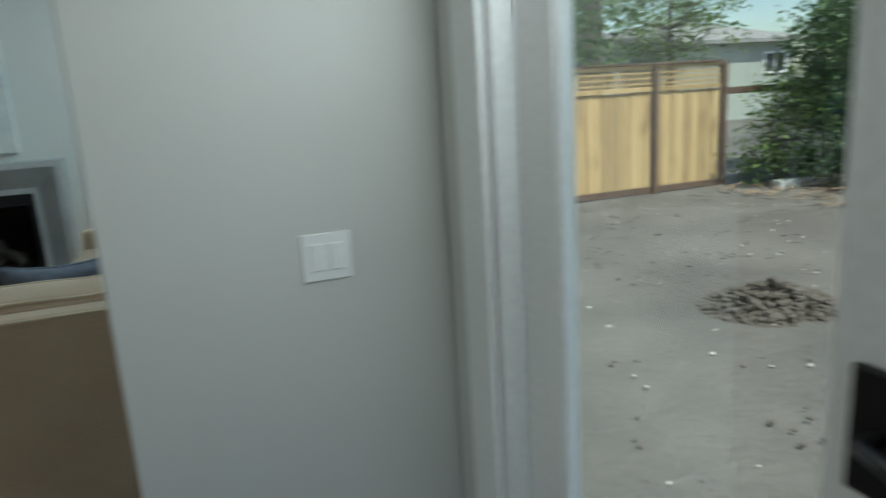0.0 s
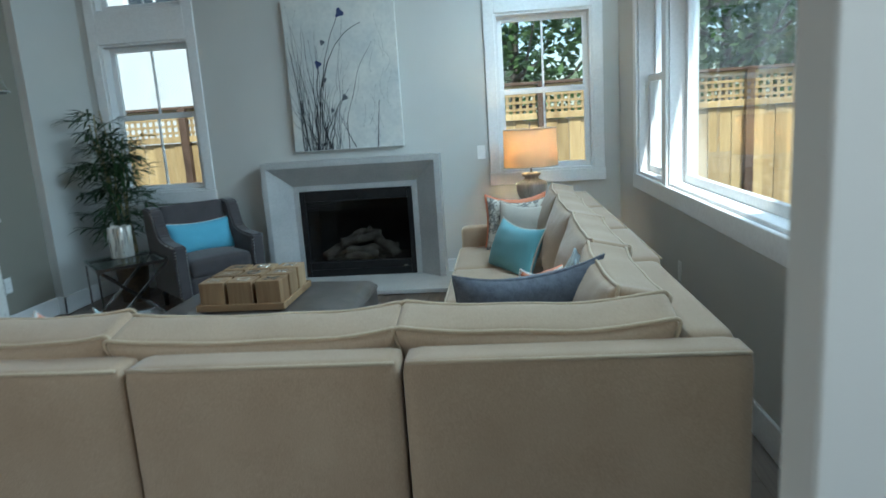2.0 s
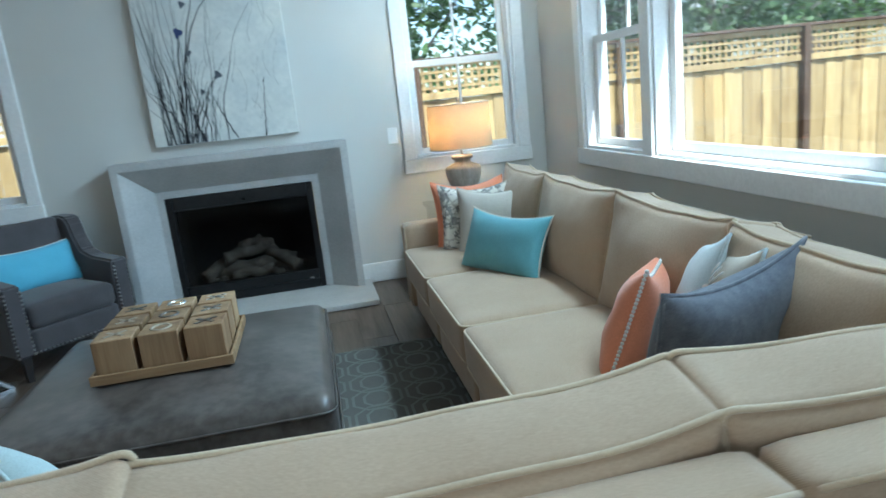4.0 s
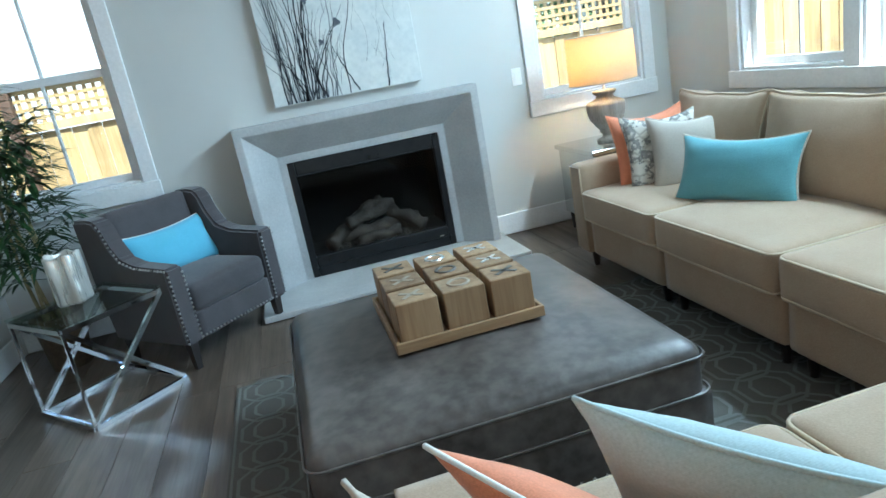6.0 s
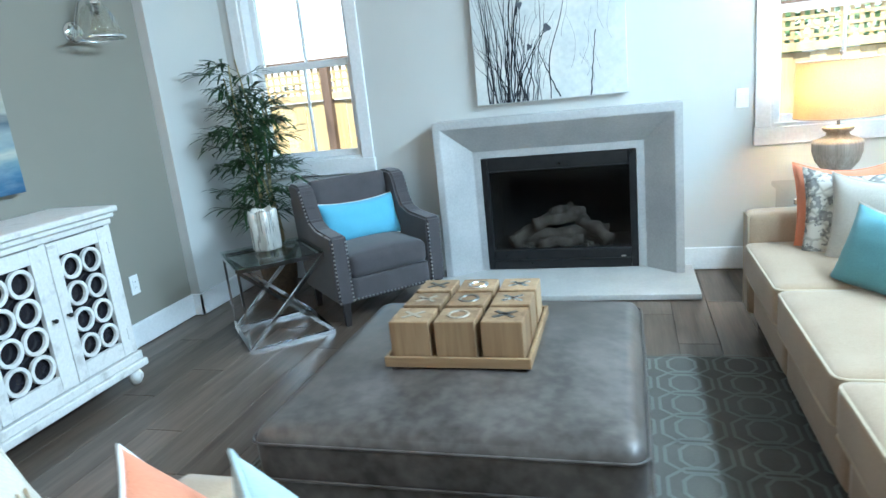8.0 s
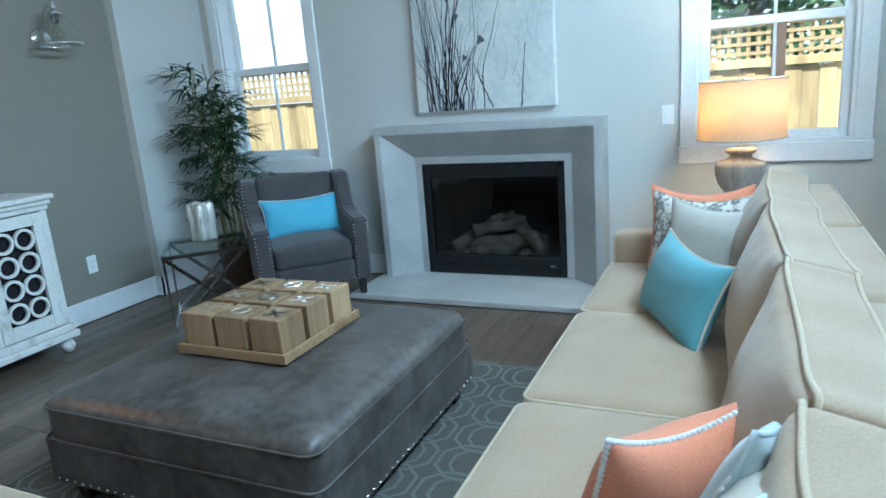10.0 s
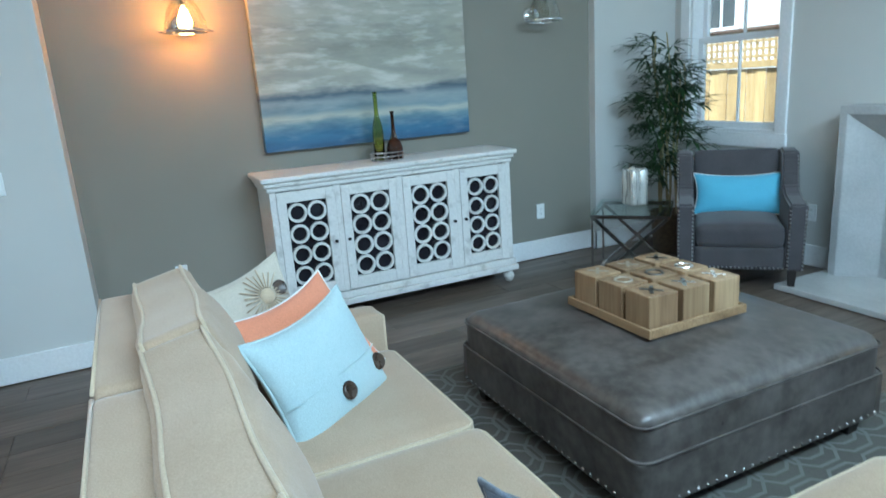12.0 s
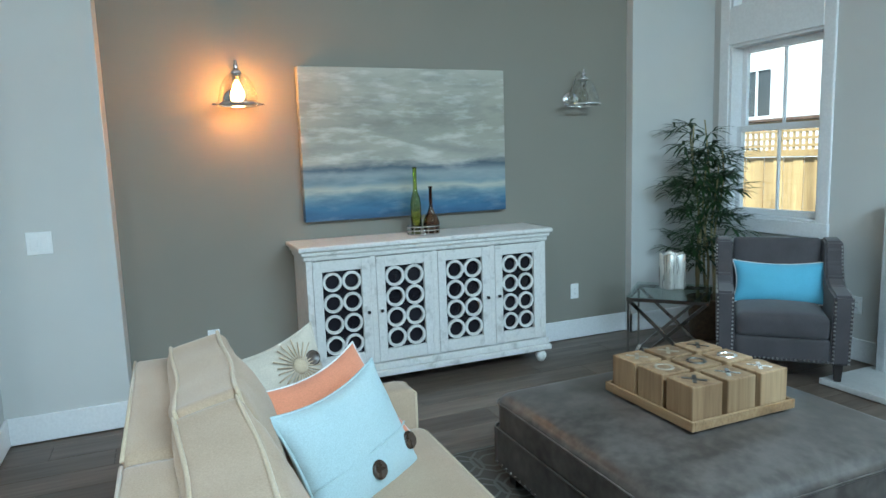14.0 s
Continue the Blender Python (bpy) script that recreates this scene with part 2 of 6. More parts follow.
def tube(points, r=0.005, seg=8, closed=False, bm=None, square=False):
    bm = bm or bmesh.new()
    pts = [Vector(p) for p in points]
    n = len(pts)
    rings, up = [], None
    for i, p in enumerate(pts):
        a = pts[i - 1] if (i or closed) else p
        b = pts[(i + 1) % n] if (i < n - 1 or closed) else p
        d = (b - a).normalized()
        if up is None:
            up = Vector((0, 0, 1)) if abs(d.z) < 0.9 else Vector((1, 0, 0))
        s = d.cross(up).normalized()
        up = s.cross(d).normalized()
        rr = r(i / max(1, n - 1)) if callable(r) else r
        k0 = math.pi / 4 if square else 0
        rings.append([bm.verts.new(p + s * (rr * math.cos(k0 + 2 * math.pi * k / seg)) + up * (rr * math.sin(k0 + 2 * math.pi * k / seg))) for k in range(seg)])
    for i in range(n if closed else n - 1):
        a, b = rings[i], rings[(i + 1) % n]
        for k in range(seg):
            j = (k + 1) % seg
            bm.faces.new((a[k], a[j], b[j], b[k]))
    if not closed:
        bm.faces.new(rings[0][::-1])
        bm.faces.new(rings[-1])
    bmesh.ops.recalc_face_normals(bm, faces=bm.faces[:])
    return bm


def soft_box(w, d, h, r=0.04, puff=(0, 0, 0), n=14, wrinkle=0.0, seed=0, m=None):
    """A padded block centred on the origin: rounded edges, swollen faces, light creases."""
    bm = bmesh.new()
    bmesh.ops.create_cube(bm, size=2)
    bmesh.ops.subdivide_edges(bm, edges=bm.edges[:], cuts=n, use_grid_fill=True)
    half = Vector((w / 2, d / 2, h / 2))
    for v in bm.verts:
        q = Vector([math.copysign(1 - (1 - abs(c)) ** 1.5, c) for c in v.co])
        a = Vector([q[i] * half[i] for i in range(3)])
        inner = Vector([max(-(half[i] - r), min(half[i] - r, a[i])) for i in range(3)])
        dd = a - inner
        if dd.length > 1e-9:
            a = inner + dd.normalized() * r
        for i in range(3):
            j, k = (i + 1) % 3, (i + 2) % 3
            a[i] += puff[i] * q[i] * (1 - q[j] ** 2) * (1 - q[k] ** 2) if abs(q[i]) > 0.5 else 0
        if wrinkle:
            s = Vector((seed * 3.7, seed * 1.3, 0))
            f = noise.noise(a * 5 + s) + 0.5 * noise.noise(Vector((a.x * 14, a.y * 5, a.z * 9)) + s)
            a += a.normalized() * f * wrinkle
        v.co = (m @ a) if m else a
    return bm


def rim_of(w, h, z=0.0, r=0.04, n=8):
    """A rounded rectangle of points in the xy plane."""
    out = []
    for cx, cy, a0 in ((w / 2 - r, h / 2 - r, 0), (-w / 2 + r, h / 2 - r, 90), (-w / 2 + r, -h / 2 + r, 180), (w / 2 - r, -h / 2 + r, 270)):
        for i in range(n + 1):
            a = radians(a0 + 90 * i / n)
            out.append(Vector((cx + r * math.cos(a), cy + r * math.sin(a), z)))
    return out


def pillow_shape(u, v, w, h, t, sag=0.0, seed=0):
    """The point of a scatter cushion at u, v in -1..1, and its half thickness."""
    pinch = 1 - 0.10 * (1 - abs(u) ** 2) * abs(v) ** 3, 1 - 0.10 * (1 - abs(v) ** 2) * abs(u) ** 3
    x, y = u * w / 2 * pinch[1], v * h / 2 * pinch[0]
    th = t / 2 * max(0.0, (1 - abs(u) ** 2.6)) ** 0.55 * max(0.0, (1 - abs(v) ** 2.6)) ** 0.55
    th *= 1 + 0.10 * noise.noise(Vector((u * 2.2 + seed * 5, v * 2.2, seed)))
    y -= sag * (1 - u * u) * max(0, v)
    return x, y, th


def scatter_cushion(label, material, m, w, h, t=0.16, trim=None, sag=0.03, seed=0, group="scatter cushions", beads=False, name="scatter_cushion"):
    """A stuffed cushion in its own xy plane, top edge towards +y, with a corded edge."""
    ob = thing(name, label, "cushion", group, at=m)
    bm = bmesh.new()
    n = 22
    grids = []
    for side in (1, -1):
        g = []
        for i in range(n + 1):
            row = []
            for j in range(n + 1):
                u, v = -math.cos(math.pi * i / n), -math.cos(math.pi * j / n)
                x, y, th = pillow_shape(u, v, w, h, t, sag, seed)
                crease = 0.004 * noise.noise(Vector((u * 7, v * 7, seed + side * 3))) * (1 - u * u)
                row.append(bm.verts.new((x, y, side * (th + crease if th > 0.004 else th))))
            g.append(row)
        grids.append(g)
        for i in range(n):
            for j in range(n):
                q = (g[i][j], g[i + 1][j], g[i + 1][j + 1], g[i][j + 1])
                bm.faces.new(q if side > 0 else q[::-1])
    bmesh.ops.remove_doubles(bm, verts=bm.verts[:], dist=0.0004)
    cover = part("cover", bm, material, ob, smooth=True)
    if trim:
        pts = []
        for a, b in (((-1, -1), (1, -1)), ((1, -1), (1, 1)), ((1, 1), (-1, 1)), ((-1, 1), (-1, -1))):
            for k in range(16):
                f = k / 16
                x, y, _ = pillow_shape(a[0] + (b[0] - a[0]) * f, a[1] + (b[1] - a[1]) * f, w, h, t, sag, seed)
                pts.append((x, y, 0))
        if beads:
            bm = bmesh.new()
            for i, p in enumerate(pts):
                q = pts[(i + 1) % len(pts)]
                for f in (0, 0.5):
                    bmesh.ops.create_icosphere(bm, subdivisions=1, radius=0.0065, matrix=Matrix.Translation(Vector(p).lerp(Vector(q), f)))
            part("bead_trim", bm, trim, ob, smooth=True)
        else:
            part("cording", tube(pts, 0.005, 6, True), trim, ob, smooth=True)
    return ob


def facing(at, normal, up=(0, 0, 1), roll=0):
    """A pose whose z axis runs along normal and whose y axis leans to up."""
    z = Vector(normal).normalized()
    x = Vector(up).cross(z).normalized()
    y = z.cross(x)
    m = Matrix((x, y, z)).transposed().to_4x4()
    return Matrix.Translation(at) @ m @ Matrix.Rotation(radians(roll), 4, "Z")

# ---- structure ----
XG, XL, XR, YN, CEIL = -4.885, -4.815, -0.215, 7.08, 3.25
SY0, SY1, SX = 2.135, 2.235, -0.855          # stub wall between the two rooms
XD = -0.05                                  # wall with the garden door
YS, XW = -3.6, -6.6                         # far walls behind the walk


def holed_wall(name, axis, at, thick, lo, hi, z0, z1, holes, material):
    """A wall along x (axis 0) or y (axis 1) with rectangular openings (a0, a1, z0, z1)."""
    bm = bmesh.new()
    cuts = sorted({lo, hi, *[h[0] for h in holes], *[h[1] for h in holes]})
    for a, b in zip(cuts, cuts[1:]):
        mid = (a + b) / 2
        spans = sorted((h[2], h[3]) for h in holes if h[0] < mid < h[1])
        z = z0
        for s0, s1 in spans + [(z1, z1)]:
            if s0 > z + 1e-6:
                if axis == 0:
                    box(bm, a, b, at, at + thick, z, s0)
                else:
                    box(bm, at, at + thick, a, b, z, s0)
            z = s1
    bmesh.ops.remove_doubles(bm, verts=bm.verts[:], dist=1e-5)
    return tagged(part(name, bm, material), kind="structure")


LW, RW = (-4.655, -3.862), (-1.225, -0.433)          # windows beside the fireplace
BW = ((5.55, 6.32), (3.68, 5.45), (2.81, 3.58))     # three windows over the sofa
WZ0, WZ1, TZ0, TZ1 = 0.885, 2.19, 2.46, 2.98
FBX0, FBX1, FBZ0, FBZ1 = -3.008, -2.004, 0.045, 0.82
holed_wall("wall_north", 0, YN, 0.17, XG - 0.2, XR + 0.17, -0.4, CEIL,
           [(*LW, WZ0, WZ1), (*LW, TZ0, TZ1), (*RW, WZ0, WZ1), (*RW, TZ0, TZ1), (FBX0, FBX1, FBZ0, FBZ1)], M_WALL)
# upper row: unseen transoms, assumed after the north windows to hold fill lamps
holed_wall("wall_east", 1, XR, 0.17, SY1, YN, -0.4, CEIL, [(*b, WZ0, WZ1) for b in BW] + [(*b, TZ0, TZ1) for b in BW], M_WALL)
DY0, DY1, DZ1 = 0.886, 1.854, 2.08
holed_wall("wall_garden_door", 1, XD, 0.17, YS, SY1, -0.4, CEIL, [(DY0, DY1, 0.0, DZ1)], M_WALL)
tagged(part("wall_stub", bx(SX, XD, SY0, SY1, 0, CEIL, bevel=0.004), M_WALL), kind="structure")
tagged(part("wall_west", bx(XG - 0.2, XG, 2.72, 6.28, -0.4, CEIL), M_ACCENT), kind="structure")
tagged(part("wall_west_pier", bx(XG - 0.2, XL, 6.28, YN, -0.4, CEIL, bevel=0.003), M_WALL), kind="structure")
tagged(part("wall_west_return", bx(XG - 0.2, -4.60, 1.98, 2.72, -0.4, CEIL, bevel=0.003), M_WALL), kind="structure")
tagged(part("wall_hall", bx(-4.60, -3.90, 1.98, 2.13, -0.4, CEIL, bevel=0.003), M_WALL), kind="structure")
# unseen openings, made up to go with the two fill lamps behind the walk
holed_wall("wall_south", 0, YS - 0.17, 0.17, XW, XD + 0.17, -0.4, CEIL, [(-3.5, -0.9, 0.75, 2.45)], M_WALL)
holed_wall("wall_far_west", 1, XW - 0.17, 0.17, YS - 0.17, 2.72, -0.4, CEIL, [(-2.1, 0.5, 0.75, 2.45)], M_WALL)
tagged(part("wall_far_north", bx(XW, XG - 0.2, 2.55, 2.72, -0.4, CEIL), M_WALL), kind="structure")
tagged(part("ceiling", bx(XW - 0.17, XR + 0.34, YS - 0.17, YN + 0.17, CEIL, CEIL + 0.2), M_CEIL), kind="structure")
# unseen eaves; deeper slab before y 2.6 added to keep sun off the stub
tagged(part("shade_eave", boxes((XW - 0.6, XR + 0.5, 2.6, YN + 0.7, CEIL + 0.21, CEIL + 0.33), (XW - 0.6, XR + 1.3, YS - 2.8, 2.6, CEIL + 0.21, CEIL + 0.33)), M_TRIM), kind="structure")

# baseboards
BH, BT = 0.15, 0.016


def baseboard(rows):
    for i, r in enumerate(rows):
        tagged(part("baseboard", bx(*r, 0.006, BH, bevel=0.004), M_TRIM), kind="structure")


baseboard([(XG, XG + BT, 2.74, 6.28), (XL, XL + BT, 6.28 - BT, YN), (XG + BT, XL + BT, 6.28 - BT, 6.28),
           (-4.60, -4.60 + BT, 2.13, 2.72), (-4.60, -3.90, 2.13, 2.13 + BT),
           (XL + BT, -3.28, YN - BT, YN), (-1.731, XR, YN - BT, YN), (XR - BT, XR, SY1, YN - BT),
           (SX + 0.0, XR - BT, SY1, SY1 + BT), (SX - BT, SX, SY0 - BT, SY1 + BT), (SX, XD, SY0 - BT, SY0)])


def casing_piece(parent, r, bev=0.004):
    return part("casing", bx(*r, bevel=bev), M_TRIM, parent)


def sash(parent, axis, a0, a1, z0, z1, at, muntin=False, rail=0.045, thick=0.035):
    """One glazed sash: stiles, rails, a thin muntin and its pane."""
    def bar(name, p0, p1, q0, q1, t=thick):
        r = (p0, p1, at - t / 2, at + t / 2, q0, q1) if axis == 0 else (at - t / 2, at + t / 2, p0, p1, q0, q1)
        return part(name, bx(*r, bevel=0.003), M_TRIM, parent)
    bar("sash_stile", a0, a0 + rail, z0, z1)
    bar("sash_stile", a1 - rail, a1, z0, z1)
    bar("sash_rail", a0 + rail, a1 - rail, z0, z0 + rail)
    bar("sash_rail", a0 + rail, a1 - rail, z1 - rail, z1)
    if muntin:
        c = (a0 + a1) / 2
        bar("muntin", c - 0.009, c + 0.009, z0 + rail, z1 - rail, 0.022)
    r = (a0 + rail, a1 - rail, at - 0.003, at + 0.003, z0 + rail, z1 - rail) if axis == 0 else (at - 0.003, at + 0.003, a0 + rail, a1 - rail, z0 + rail, z1 - rail)
    g = part("pane", bx(*r), M_PANE, parent)
    g.visible_shadow = False


def north_window(name, x0, x1, muntin):
    w = tagged(new(name), kind="structure")
    y1, y2 = YN - 0.02, YN
    casing_piece(w, (x0 - 0.088, x0, y1, y2, WZ0 - 0.0, TZ1 + 0.1))
    casing_piece(w, (x1, x1 + 0.088, y1, y2, WZ0 - 0.0, TZ1 + 0.1))
    casing_piece(w, (x0 - 0.095, x1 + 0.095, y1 - 0.006, y2, WZ0 - 0.105, WZ0))
    casing_piece(w, (x0, x1, y1, y2, WZ1, TZ0))
    casing_piece(w, (x0, x1, y1, y2, TZ1, TZ1 + 0.1))
    d0, d1, t = YN, YN + 0.155, 0.018
    for z0, z1 in ((WZ0, WZ1), (TZ0, TZ1)):
        part("jamb", bx(x0, x0 + t, d0, d1, z0, z1), M_TRIM, w)
        part("jamb", bx(x1 - t, x1, d0, d1, z0, z1), M_TRIM, w)
        part("head_jamb", bx(x0 + t, x1 - t, d0, d1, z1 - t, z1), M_TRIM, w)
        part("sill", bx(x0 + t, x1 - t, d0 + 0.002, d1 + 0.03, z0, z0 + t, bevel=0.003), M_TRIM, w)
    mid = (WZ0 + WZ1) / 2 + 0.02
    sash(w, 0, x0 + t, x1 - t, WZ0 + t, mid + 0.02, YN + 0.085, muntin)
    sash(w, 0, x0 + t, x1 - t, mid - 0.02, WZ1 - t, YN + 0.125, muntin)
    sash(w, 0, x0 + t, x1 - t, TZ0 + t, TZ1 - t, YN + 0.10, muntin)
    return w


north_window("window_1", *LW, True)
north_window("window_2", *RW, True)

w3 = tagged(new("window_3"), kind="structure")
_x1, _x2 = XR - 0.02, XR
casing_piece(w3, (_x1, _x2, 6.32, 6.41, WZ0, TZ1 + 0.1))
casing_piece(w3, (_x1, _x2, 5.45, 5.55, WZ0, WZ1))
casing_piece(w3, (_x1, _x2, 5.45, 5.55, TZ0, TZ1))
casing_piece(w3, (_x1, _x2, 3.58, 3.68, TZ0, TZ1))
casing_piece(w3, (_x1, _x2, 3.58, 3.68, WZ0, WZ1))
casing_piece(w3, (_x1, _x2, 2.72, 2.81, WZ0, TZ1 + 0.1))
casing_piece(w3, (_x1, _x2, 2.81, 6.32, WZ1, TZ0))
casing_piece(w3, (_x1, _x2, 2.81, 6.32, TZ1, TZ1 + 0.1))
casing_piece(w3, (_x1 - 0.006, _x2, 2.71, 6.42, WZ0 - 0.105, WZ0))
for i, (a, b) in enumerate(BW):
    t, e0, e1 = 0.018, XR, XR + 0.155
    part("jamb", bx(e0, e1, a, a + t, WZ0, WZ1), M_TRIM, w3)
    part("jamb", bx(e0, e1, b - t, b, WZ0, WZ1), M_TRIM, w3)
    part("head_jamb", bx(e0, e1, a + t, b - t, WZ1 - t, WZ1), M_TRIM, w3)
    part("sill", bx(e0 + 0.002, e1 + 0.03, a + t, b - t, WZ0, WZ0 + t, bevel=0.003), M_TRIM, w3)
    if i == 1:
        sash(w3, 1, a + t, b - t, WZ0 + t, WZ1 - t, XR + 0.105, False, 0.05)
    else:
        mid = (WZ0 + WZ1) / 2 + 0.02
        sash(w3, 1, a + t, b - t, WZ0 + t, mid + 0.02, XR + 0.085, True)
        sash(w3, 1, a + t, b - t, mid - 0.02, WZ1 - t, XR + 0.125, True)

# garden door with one tall pane
d1 = tagged(new("door_1"), kind="structure")
for r in ((XD - 0.02, XD, DY1, DY1 + 0.14, 0, DZ1 + 0.1), (XD - 0.02, XD, DY0 - 0.14, DY0, 0, DZ1 + 0.1), (XD - 0.02, XD, DY0, DY1, DZ1, DZ1 + 0.1)):
    casing_piece(d1, r)
part("jamb", bx(XD, XD + 0.16, DY1 - 0.03, DY1, 0, DZ1), M_TRIM, d1)
part("jamb", bx(XD, XD + 0.16, DY0, DY0 + 0.03, 0, DZ1), M_TRIM, d1)
part("head_jamb", bx(XD, XD + 0.16, DY0 + 0.03, DY1 - 0.03, DZ1 - 0.03, DZ1), M_TRIM, d1)
part("threshold", bx(XD, XD + 0.2, DY0 + 0.03, DY1 - 0.03, -0.02, 0.025, bevel=0.006), M_NAIL, d1, "brushed metal threshold")
_a, _b = DY0 + 0.034, DY1 - 0.034
_lx0, _lx1 = XD + 0.05, XD + 0.095
part("door_stile", bx(_lx0, _lx1, _b - 0.15, _b, 0.03, DZ1 - 0.034, bevel=0.004), M_TRIM, d1)
part("door_stile", bx(_lx0, _lx1, _a, _a + 0.15, 0.03, DZ1 - 0.034, bevel=0.004), M_TRIM, d1)
part("door_rail", bx(_lx0, _lx1, _a + 0.15, _b - 0.15, 0.03, 0.25, bevel=0.004), M_TRIM, d1)
part("door_rail", bx(_lx0, _lx1, _a + 0.15, _b - 0.15, DZ1 - 0.18, DZ1 - 0.034, bevel=0.004), M_TRIM, d1)
_g = part("pane", bx(_lx0 + 0.02, _lx0 + 0.026, _a + 0.15, _b - 0.15, 0.25, DZ1 - 0.18), M_PANE, d1)
_g.visible_shadow = False
for y0, y1 in ((_a + 0.15, _a + 0.162), (_b - 0.162, _b - 0.15)):
    part("glazing_bead", bx(_lx0 + 0.004, _lx0 + 0.02, y0, y1, 0.25, DZ1 - 0.18, bevel=0.003), M_TRIM, d1)
_hd = part("door_handle", bx(_lx0 - 0.012, _lx0, _a + 0.05, _a + 0.125, 0.955, 1.10, bevel=0.004), M_BLACK, d1, "matt black handle plate")
_bm = tube([(_lx0 - 0.01, _a + 0.085, 1.03), (_lx0 - 0.045, _a + 0.085, 1.03), (_lx0 - 0.062, _a + 0.03, 1.03), (_lx0 - 0.06, _a - 0.01, 1.028)], 0.009, 8)
part("lever", _bm, M_BLACK, _hd, smooth=True)

# ---- fireplace ----
fp = thing("fireplace", "grey cast-stone surround round a black gas firebox", "fireplace")
SX0, SX1, SZ1, SYF = -3.278, -1.733, 1.090, 6.88
RIM, IN = 0.048, 0.222


def surround_piece(side):
    """One mitred bar: outer rim, sloping inner face and the flat band at the opening."""
    bm = bmesh.new()
    prof = [(0, YN), (0, SYF), (RIM, SYF), (IN, YN - 0.045), (SX0 * 0 + FBX0 - SX0, YN - 0.045), (FBX0 - SX0, YN)]
    rows = []
    for o, y in prof:
        if side == "top":
            a, b = Vector((SX0 + o, y, SZ1 - o)), Vector((SX1 - o, y, SZ1 - o))
        elif side == "left":
            a, b = Vector((SX0 + o, y, 0.04)), Vector((SX0 + o, y, SZ1 - o))
        else:
            a, b = Vector((SX1 - o, y, 0.04)), Vector((SX1 - o, y, SZ1 - o))
        rows.append((bm.verts.new(a), bm.verts.new(b)))
    n = len(rows)
    for i in range(n):
        p, q = rows[i], rows[(i + 1) % n]
        bm.faces.new((p[0], p[1], q[1], q[0]))
    bm.faces.new([r[0] for r in rows])
    bm.faces.new([r[1] for r in rows][::-1])
    bmesh.ops.recalc_face_normals(bm, faces=bm.faces[:])
    bmesh.ops.bevel(bm, geom=[e for e in bm.edges if e.calc_length() > 0.6], offset=0.003, segments=2, affect="EDGES")
    return bm


for s, nm in (("top", "lintel"), ("left", "jamb_stone"), ("right", "jamb_stone")):
    part(nm, surround_piece(s), M_LIMESTONE, fp)
part("hearth", bx(-3.34, -1.675, 6.47, 7.06, 0.006, 0.042, bevel=0.006, seg=2), M_HEARTH, fp, "pale honed stone hearth slab")
fb = part("firebox_frame", boxes((FBX0 + 0.001, FBX0 + 0.045, YN - 0.046, YN + 0.02, FBZ0, FBZ1 - 0.002), (FBX1 - 0.045, FBX1 - 0.001, YN - 0.046, YN + 0.02, FBZ0, FBZ1 - 0.002),
          (FBX0 + 0.046, FBX1 - 0.046, YN - 0.046, YN + 0.02, FBZ1 - 0.10, FBZ1 - 0.002), (FBX0 + 0.046, FBX1 - 0.046, YN - 0.046, YN + 0.02, FBZ0, FBZ0 + 0.13), bevel=0.004), M_BLACK, fp, "black metal firebox front")
for _z in (FBZ1 - 0.096, FBZ0 + 0.06):
    part("louvre", bx(FBX0 + 0.03, FBX1 - 0.03, YN - 0.056, YN - 0.046, _z, _z + 0.006, bevel=0.002), M_BLACK, fb)
part("firebox_lining", boxes((FBX0 + 0.03, FBX1 - 0.03, YN + 0.42, YN + 0.44, 0.05, 0.80), (FBX0 + 0.01, FBX0 + 0.03, YN + 0.02, YN + 0.44, 0.05, 0.80), (FBX1 - 0.03, FBX1 - 0.01, YN + 0.02, YN + 0.44, 0.05, 0.80),
     (FBX0 + 0.03, FBX1 - 0.03, YN + 0.02, YN + 0.42, 0.78, 0.80), (FBX0 + 0.03, FBX1 - 0.03, YN + 0.02, YN + 0.42, 0.05, 0.17)), M_BRICK, fp)
_g = part("firebox_glass", bx(FBX0 + 0.046, FBX1 - 0.046, YN - 0.016, YN - 0.012, FBZ0 + 0.13, FBZ1 - 0.10), glass_pane("smoked_glass", (0.6, 0.6, 0.6)), fp)
_g.visible_shadow = False
random.seed(5)
for p0, p1, r in (((-2.84, 7.24, 0.225), (-2.20, 7.27, 0.235), 0.055), ((-2.85, 7.13, 0.215), (-2.56, 7.36, 0.33), 0.045), ((-2.19, 7.13, 0.215), (-2.45, 7.34, 0.36), 0.048), ((-2.70, 7.17, 0.33), (-2.36, 7.30, 0.37), 0.045), ((-2.66, 7.11, 0.205), (-2.36, 7.12, 0.21), 0.036), ((-2.58, 7.20, 0.40), (-2.44, 7.30, 0.41), 0.030)):
    a, b = Vector(p0), Vector(p1)
    pts = [a.lerp(b, i / 9) + Vector((0, 0, 0.012 * math.sin(i * 1.3 + r * 90))) for i in range(10)]
    part("ceramic_log", tube(pts, lambda f, r=r: r * (1 + 0.15 * math.sin(f * 17 + r * 300)), 12), M_LOG, fp, "charred ceramic log", smooth=True)
_bm = bmesh.new()
for i in range(90):
    bmesh.ops.create_icosphere(_bm, subdivisions=1, radius=random.uniform(0.008, 0.018), matrix=Matrix.Translation((random.uniform(-2.8, -2.25), random.uniform(7.11, 7.35), 0.178)))
tagged(part("embers", _bm, M_LOG, fp), kind="stuff")
part("maker_plate", bx(-2.115, -2.085, YN - 0.050, YN - 0.046, FBZ0 + 0.072, FBZ0 + 0.082), M_NAIL, fp)

# ---- sectional sofa ----
BACK_Z, SEAT_Z = 0.808, 0.465


